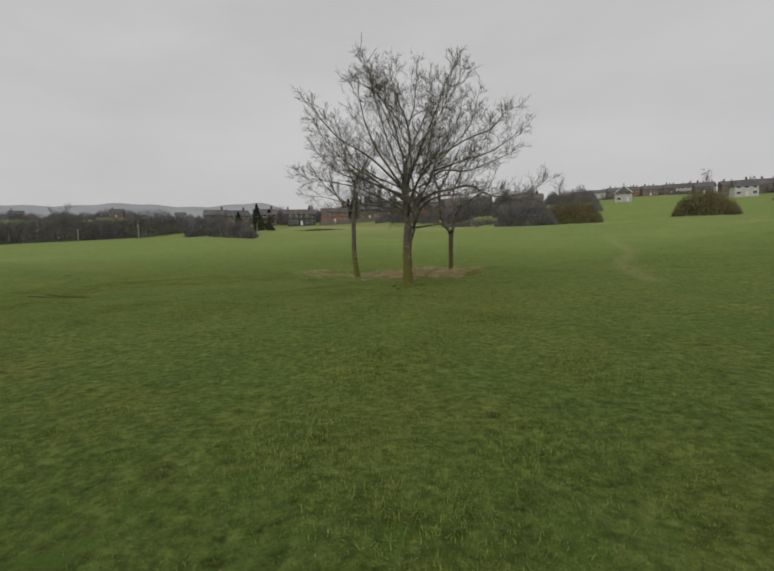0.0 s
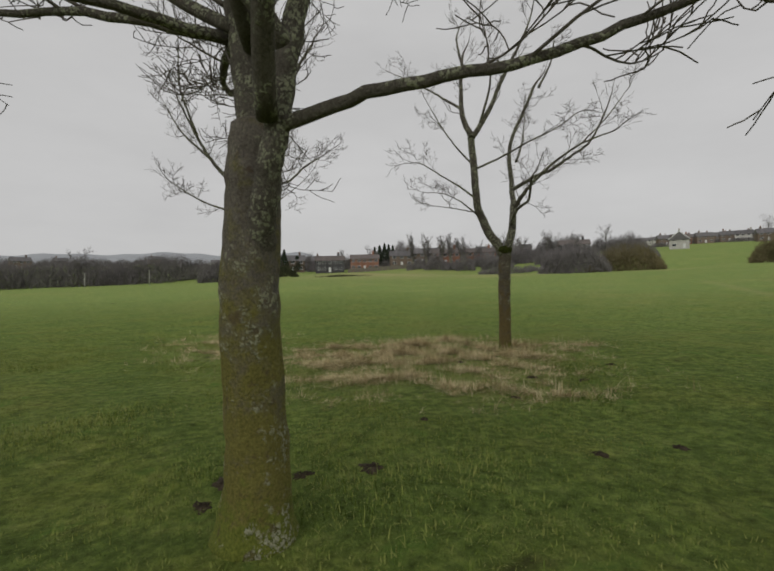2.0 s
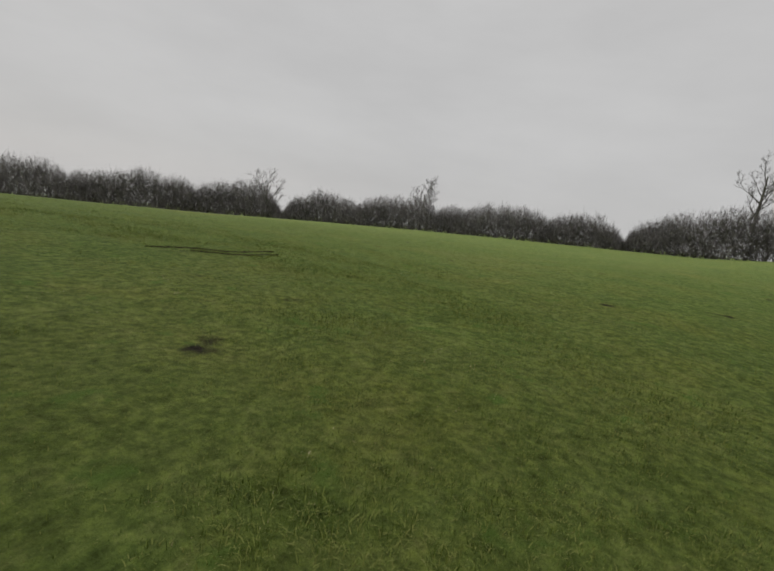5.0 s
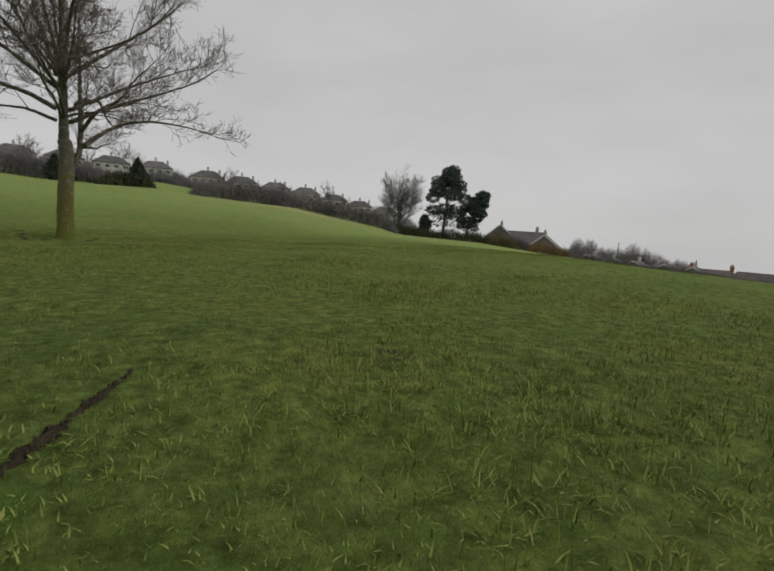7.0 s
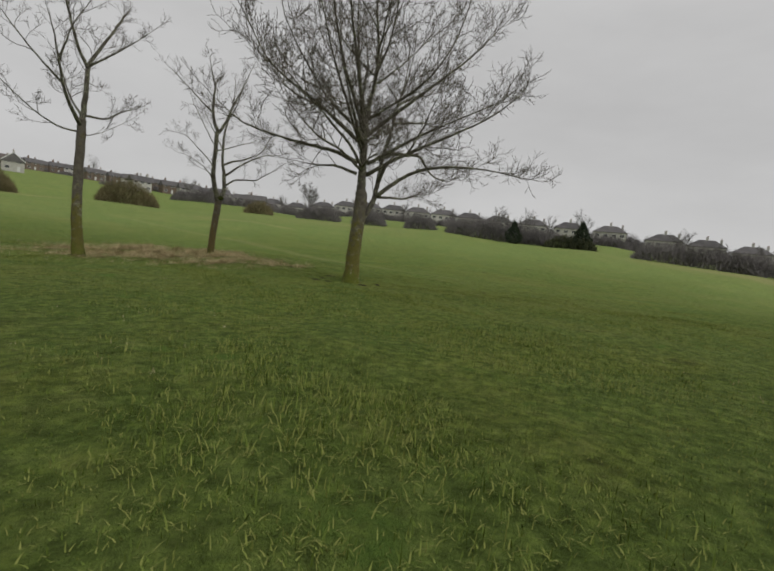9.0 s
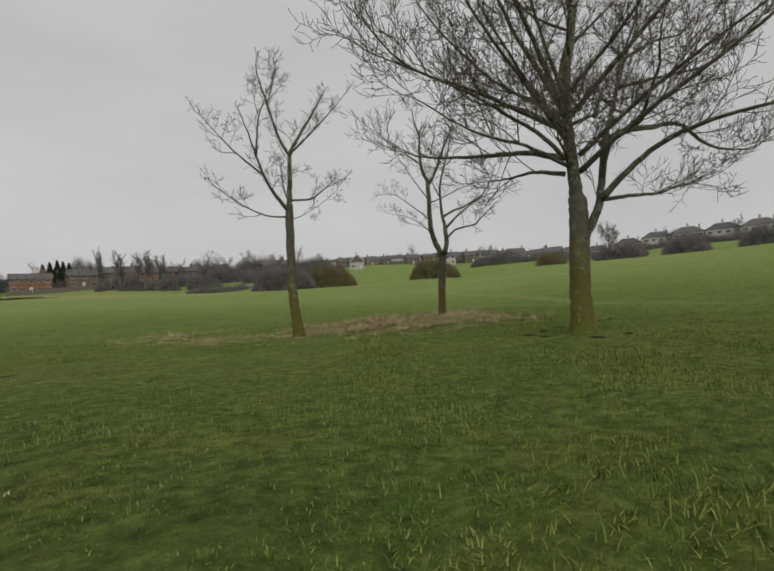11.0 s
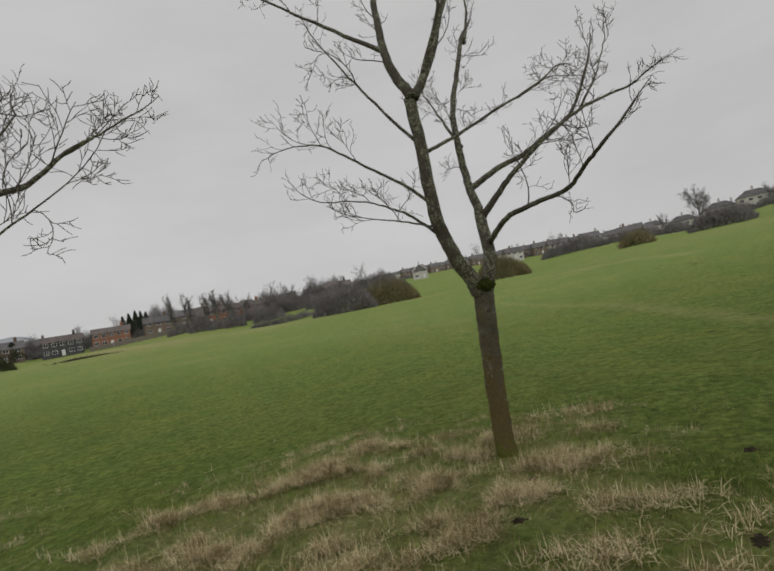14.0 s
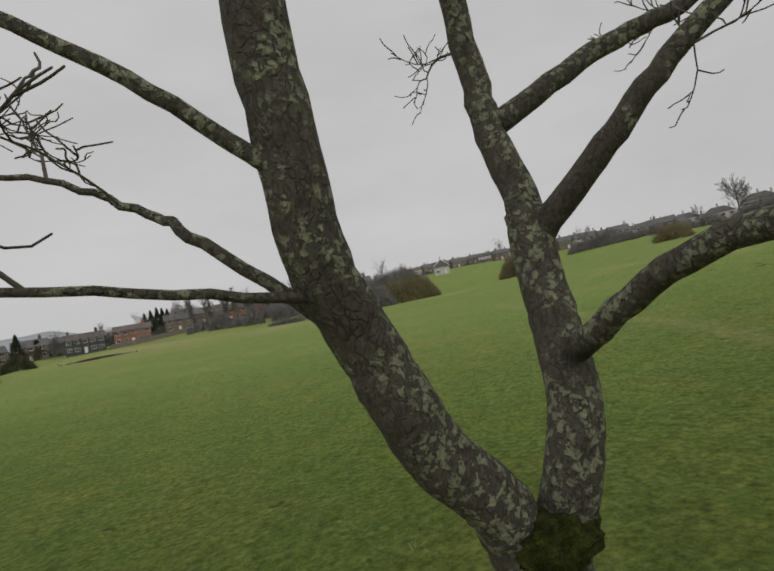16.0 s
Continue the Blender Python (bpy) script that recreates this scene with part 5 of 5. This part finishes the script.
def blades(rng, x, y, z, length, width, lean, per):
    """Tufts of curved two-piece blades at those places."""
    n = len(x) * per
    bx = np.repeat(x, per) + rng.normal(0, 0.033, n)
    by = np.repeat(y, per) + rng.normal(0, 0.033, n)
    bz = np.repeat(z, per)
    L = np.repeat(length, per) * rng.uniform(0.45, 1.2, n)
    a = rng.uniform(0, 2 * np.pi, n)
    k = np.abs(rng.normal(0, lean, n))
    dx, dy = np.cos(a) * k, np.sin(a) * k
    nm = np.sqrt(1 + k * k)
    w = width * rng.uniform(0.6, 1.3, n)
    sx, sy = -np.sin(a) * w, np.cos(a) * w
    foot = np.stack([bx, by, bz - 0.01], -1)
    side = np.stack([sx, sy, np.zeros(n)], -1)
    up = np.stack([dx / nm, dy / nm, 1 / nm], -1)
    mid = foot + up * (L * 0.55)[:, None]
    bend = np.stack([dx * 1.2, dy * 1.2, np.full(n, 0.75) - 0.25 * k], -1)
    tip = mid + bend / (np.linalg.norm(bend, axis=1, keepdims=True)) * (L * 0.5)[:, None]
    v = np.stack([foot - side, foot + side, mid + side * 0.8, mid - side * 0.8, tip], 1).reshape(-1, 3)
    i = np.arange(n)[:, None] * 5
    t = np.concatenate([i + np.array([[0, 1, 2]]), i + np.array([[0, 2, 3]]), i + np.array([[3, 2, 4]])], 1).reshape(-1, 3)
    return v, t


def patchy(x, y, s, p):
    """Uneven clumps, about -1 to 1, from waves that run in many directions."""
    r = np.random.default_rng(int(p * 1000))
    z = np.zeros_like(x)
    for k in range(11):
        a, f, ph = r.uniform(0, 2 * np.pi), s * 1.27 ** (k % 6) * r.uniform(0.8, 1.25), r.uniform(0, 2 * np.pi)
        z = z + np.sin((x * math.cos(a) + y * math.sin(a)) * f + ph) * 0.85 ** (k % 6)
    return z / 2.6


def lawn():
    rng = np.random.default_rng(500)
    n = 780000
    x, y = rng.uniform(-22, 15, n), rng.uniform(-22, 19, n)
    d = track_distance(x, y)
    keep = rng.uniform(0, 1, n) < np.where(d < 1.9, 0.85, np.where(d < 5, 0.40 - 0.115 * (d - 1.9), 0.04 * np.exp(-(d - 5) / 2.0)))
    keep &= rng.uniform(0, 1, n) < 0.78 + 0.3 * patchy(x, y, 6.0, 1.3)
    keep &= (np.hypot(x, y) > 0.2) & (np.hypot(x - 2.37, y - 6.49) > 0.12) & (np.hypot(x + 2.2, y - 6.36) > 0.13)
    keep &= rng.uniform(0, 1, n) < np.clip((rut_distance(x, y) - 0.02) / 0.12, 0.16, 1)
    keep &= rng.uniform(0, 1, n) > 0.55 * dryness(x, y)
    keep &= rng.uniform(0, 1, n) < np.clip((mud_distance(x, y) - 0.3) / 0.9, 0.3, 1)
    x, y = x[keep], y[keep]
    z = height(x, y)
    tall = 0.044 * (1 + 0.45 * patchy(x, y, 1.7, 0.4)) * rng.uniform(0.7, 1.3, len(x))
    v, t = blades(rng, x, y, z, np.maximum(tall, 0.028), 0.0025, 1.9, 7)
    tagged(link_arrays("grass", v, t, M_GRASS), "short tufted green grass of the meadow", "grass", kind="stuff")
    # dead grass
    n = 250000
    x, y = rng.uniform(-7, 5, n), rng.uniform(2.2, 12, n)
    k = dryness(x, y)
    keep = rng.uniform(0, 1, n) < k * np.clip(0.06 + 0.9 * patchy(x, y, 5.5, 2.2), 0.03, 1) * 0.75
    x, y = x[keep], y[keep]
    x2, y2 = rng.uniform(-20, 14, 26000), rng.uniform(-20, 17, 26000)
    k2 = (track_distance(x2, y2) < 6) & (rng.uniform(0, 1, 26000) < np.clip(patchy(x2, y2, 1.1, 4.2) - 0.25, 0, 1) * 0.5)
    ln = np.concatenate([rng.uniform(0.06, 0.19, len(x)), rng.uniform(0.025, 0.05, int(k2.sum()))])
    x, y = np.concatenate([x, x2[k2]]), np.concatenate([y, y2[k2]])
    mat_z = height(x, y) + 0.10 * np.clip(patchy(x, y, 5.5, 2.2), 0, 1) * rng.uniform(0, 1, len(x)) * np.clip(dryness(x, y) * 2, 0, 1)
    v, t = blades(rng, x, y, mat_z, ln, 0.0021, 3.4, 9)
    tagged(link_arrays("dead_grass", v, t, M_STRAW), "matted straw-coloured dead grass between the trees", "grass", kind="stuff")


lawn()


def mud_strip(line, w, seed):
    """A churned, ragged strip of mud clods pressed into the grass, along a bent line."""
    rng = np.random.default_rng(seed)
    mid = curve([(*p, 0) for p in line], 34)
    way = np.gradient(mid, axis=0)
    n, k = len(mid), 9
    verts, faces = [], []
    for i in range(n):
        t = unit(way[i])
        s = np.array([-t[1], t[0], 0])
        c = mid[i] + rng.normal(0, 0.006, 3)
        fade = math.sin(math.pi * (i + 0.5) / n) ** 0.5 * (0.35 + 0.65 * min(1.0, 1.6 * i / n))
        left, right = (w * fade * abs(0.35 + 0.5 * math.sin(i * 0.31 + q + seed) * math.sin(i * 0.13 + q) + rng.uniform(0, 0.75)) for q in (0, 2))
        for j in range(k):
            u = j / (k - 1) * 2 - 1
            o = u * (right if u > 0 else left)
            x, y = c[0] + s[0] * o, c[1] + s[1] * o
            verts.append((x, y, float(height(x, y)) + 0.004 - 0.03 * u * u + rng.normal(0, 0.009)))
    for i in range(n - 1):
        for j in range(k - 1):
            q = i * k + j
            faces.append((q, q + k, q + k + 1, q + 1))
    ob = link("rut", verts, faces, M_MUD, smooth=True)
    tagged(ob, "dark muddy wheel rut pressed into the grass", "rut", "muddy ruts")


for i, line in enumerate(RUT_LINES):
    mud_strip(line, 0.046, 600 + i)


def mud_patch(x, y, r, seed):
    """A ragged patch of trodden mud, low in the grass."""
    rng = np.random.default_rng(seed)
    rings, n = 7, 26
    a = np.arange(n) * 2 * np.pi / n
    rim = r * (1 + 0.28 * np.sin(2 * a + rng.uniform(0, 6)) + 0.2 * np.sin(5 * a + rng.uniform(0, 6)) + rng.uniform(-0.22, 0.22, n))
    verts, faces = [(0, 0, 0.012)], []
    for i in range(1, rings + 1):
        k = i / rings
        for j in range(n):
            px, py = rim[j] * k * math.cos(a[j]), rim[j] * k * math.sin(a[j])
            verts.append((px, py, float(height(x + px, y + py) - height(x, y)) + 0.014 - 0.04 * k ** 3 + rng.normal(0, 0.006)))
    for j in range(n):
        faces.append((0, 1 + j, 1 + (j + 1) % n))
        for i in range(rings - 1):
            p, q = 1 + i * n + j, 1 + i * n + (j + 1) % n
            faces.append((p, p + n, q + n, q))
    ob = link("mud_patch", verts, faces, M_MUD, smooth=True)
    ob.location = (x, y, float(height(x, y)))
    tagged(ob, "small patch of dark bare mud in the grass", "mud", "muddy patches")


for i, (px, py, pr) in enumerate(MUD):
    mud_patch(px, py, 0.7 * pr, 640 + i)

# moss in the fork of the small tree, a pale dropped twig in the grass
bm = bmesh.new()
bmesh.ops.create_icosphere(bm, subdivisions=4, radius=1.0)
for v in bm.verts:
    v.co *= 1 + 0.22 * noise.noise(v.co * 3.1) + 0.10 * noise.noise(v.co * 9.0)
    v.co = Vector((v.co.x * 0.120, v.co.y * 0.095, v.co.z * 0.070))
moss = part("moss", bm, M_MOSS, bpy.data.objects["forked_tree"], "dark green moss cushion in the fork")
moss.location = Vector((2.345, 6.22, 1.945)) - Vector((2.37, 6.49, -0.05))
stick = Tubes()
stick.add([(-12.50, -0.64, 0.02), (-12.46, -0.72, 0.045), (-12.44, -0.79, 0.06), (-12.43, -0.85, 0.08)], [0.003, 0.003, 0.0025, 0.0015], 6)
tagged(stick.link("dry_stalk", M_STRAW, None), "pale dry stalk lying in the grass", "stalk")
feather = Tubes()
feather.add([(4.25, 6.6, 0.02), (4.29, 6.62, 0.05), (4.33, 6.6, 0.09)], [0.006, 0.012, 0.003], 6)
tagged(feather.link("white_feather", M_WHITE, None), "small white feather caught in the grass", "feather")
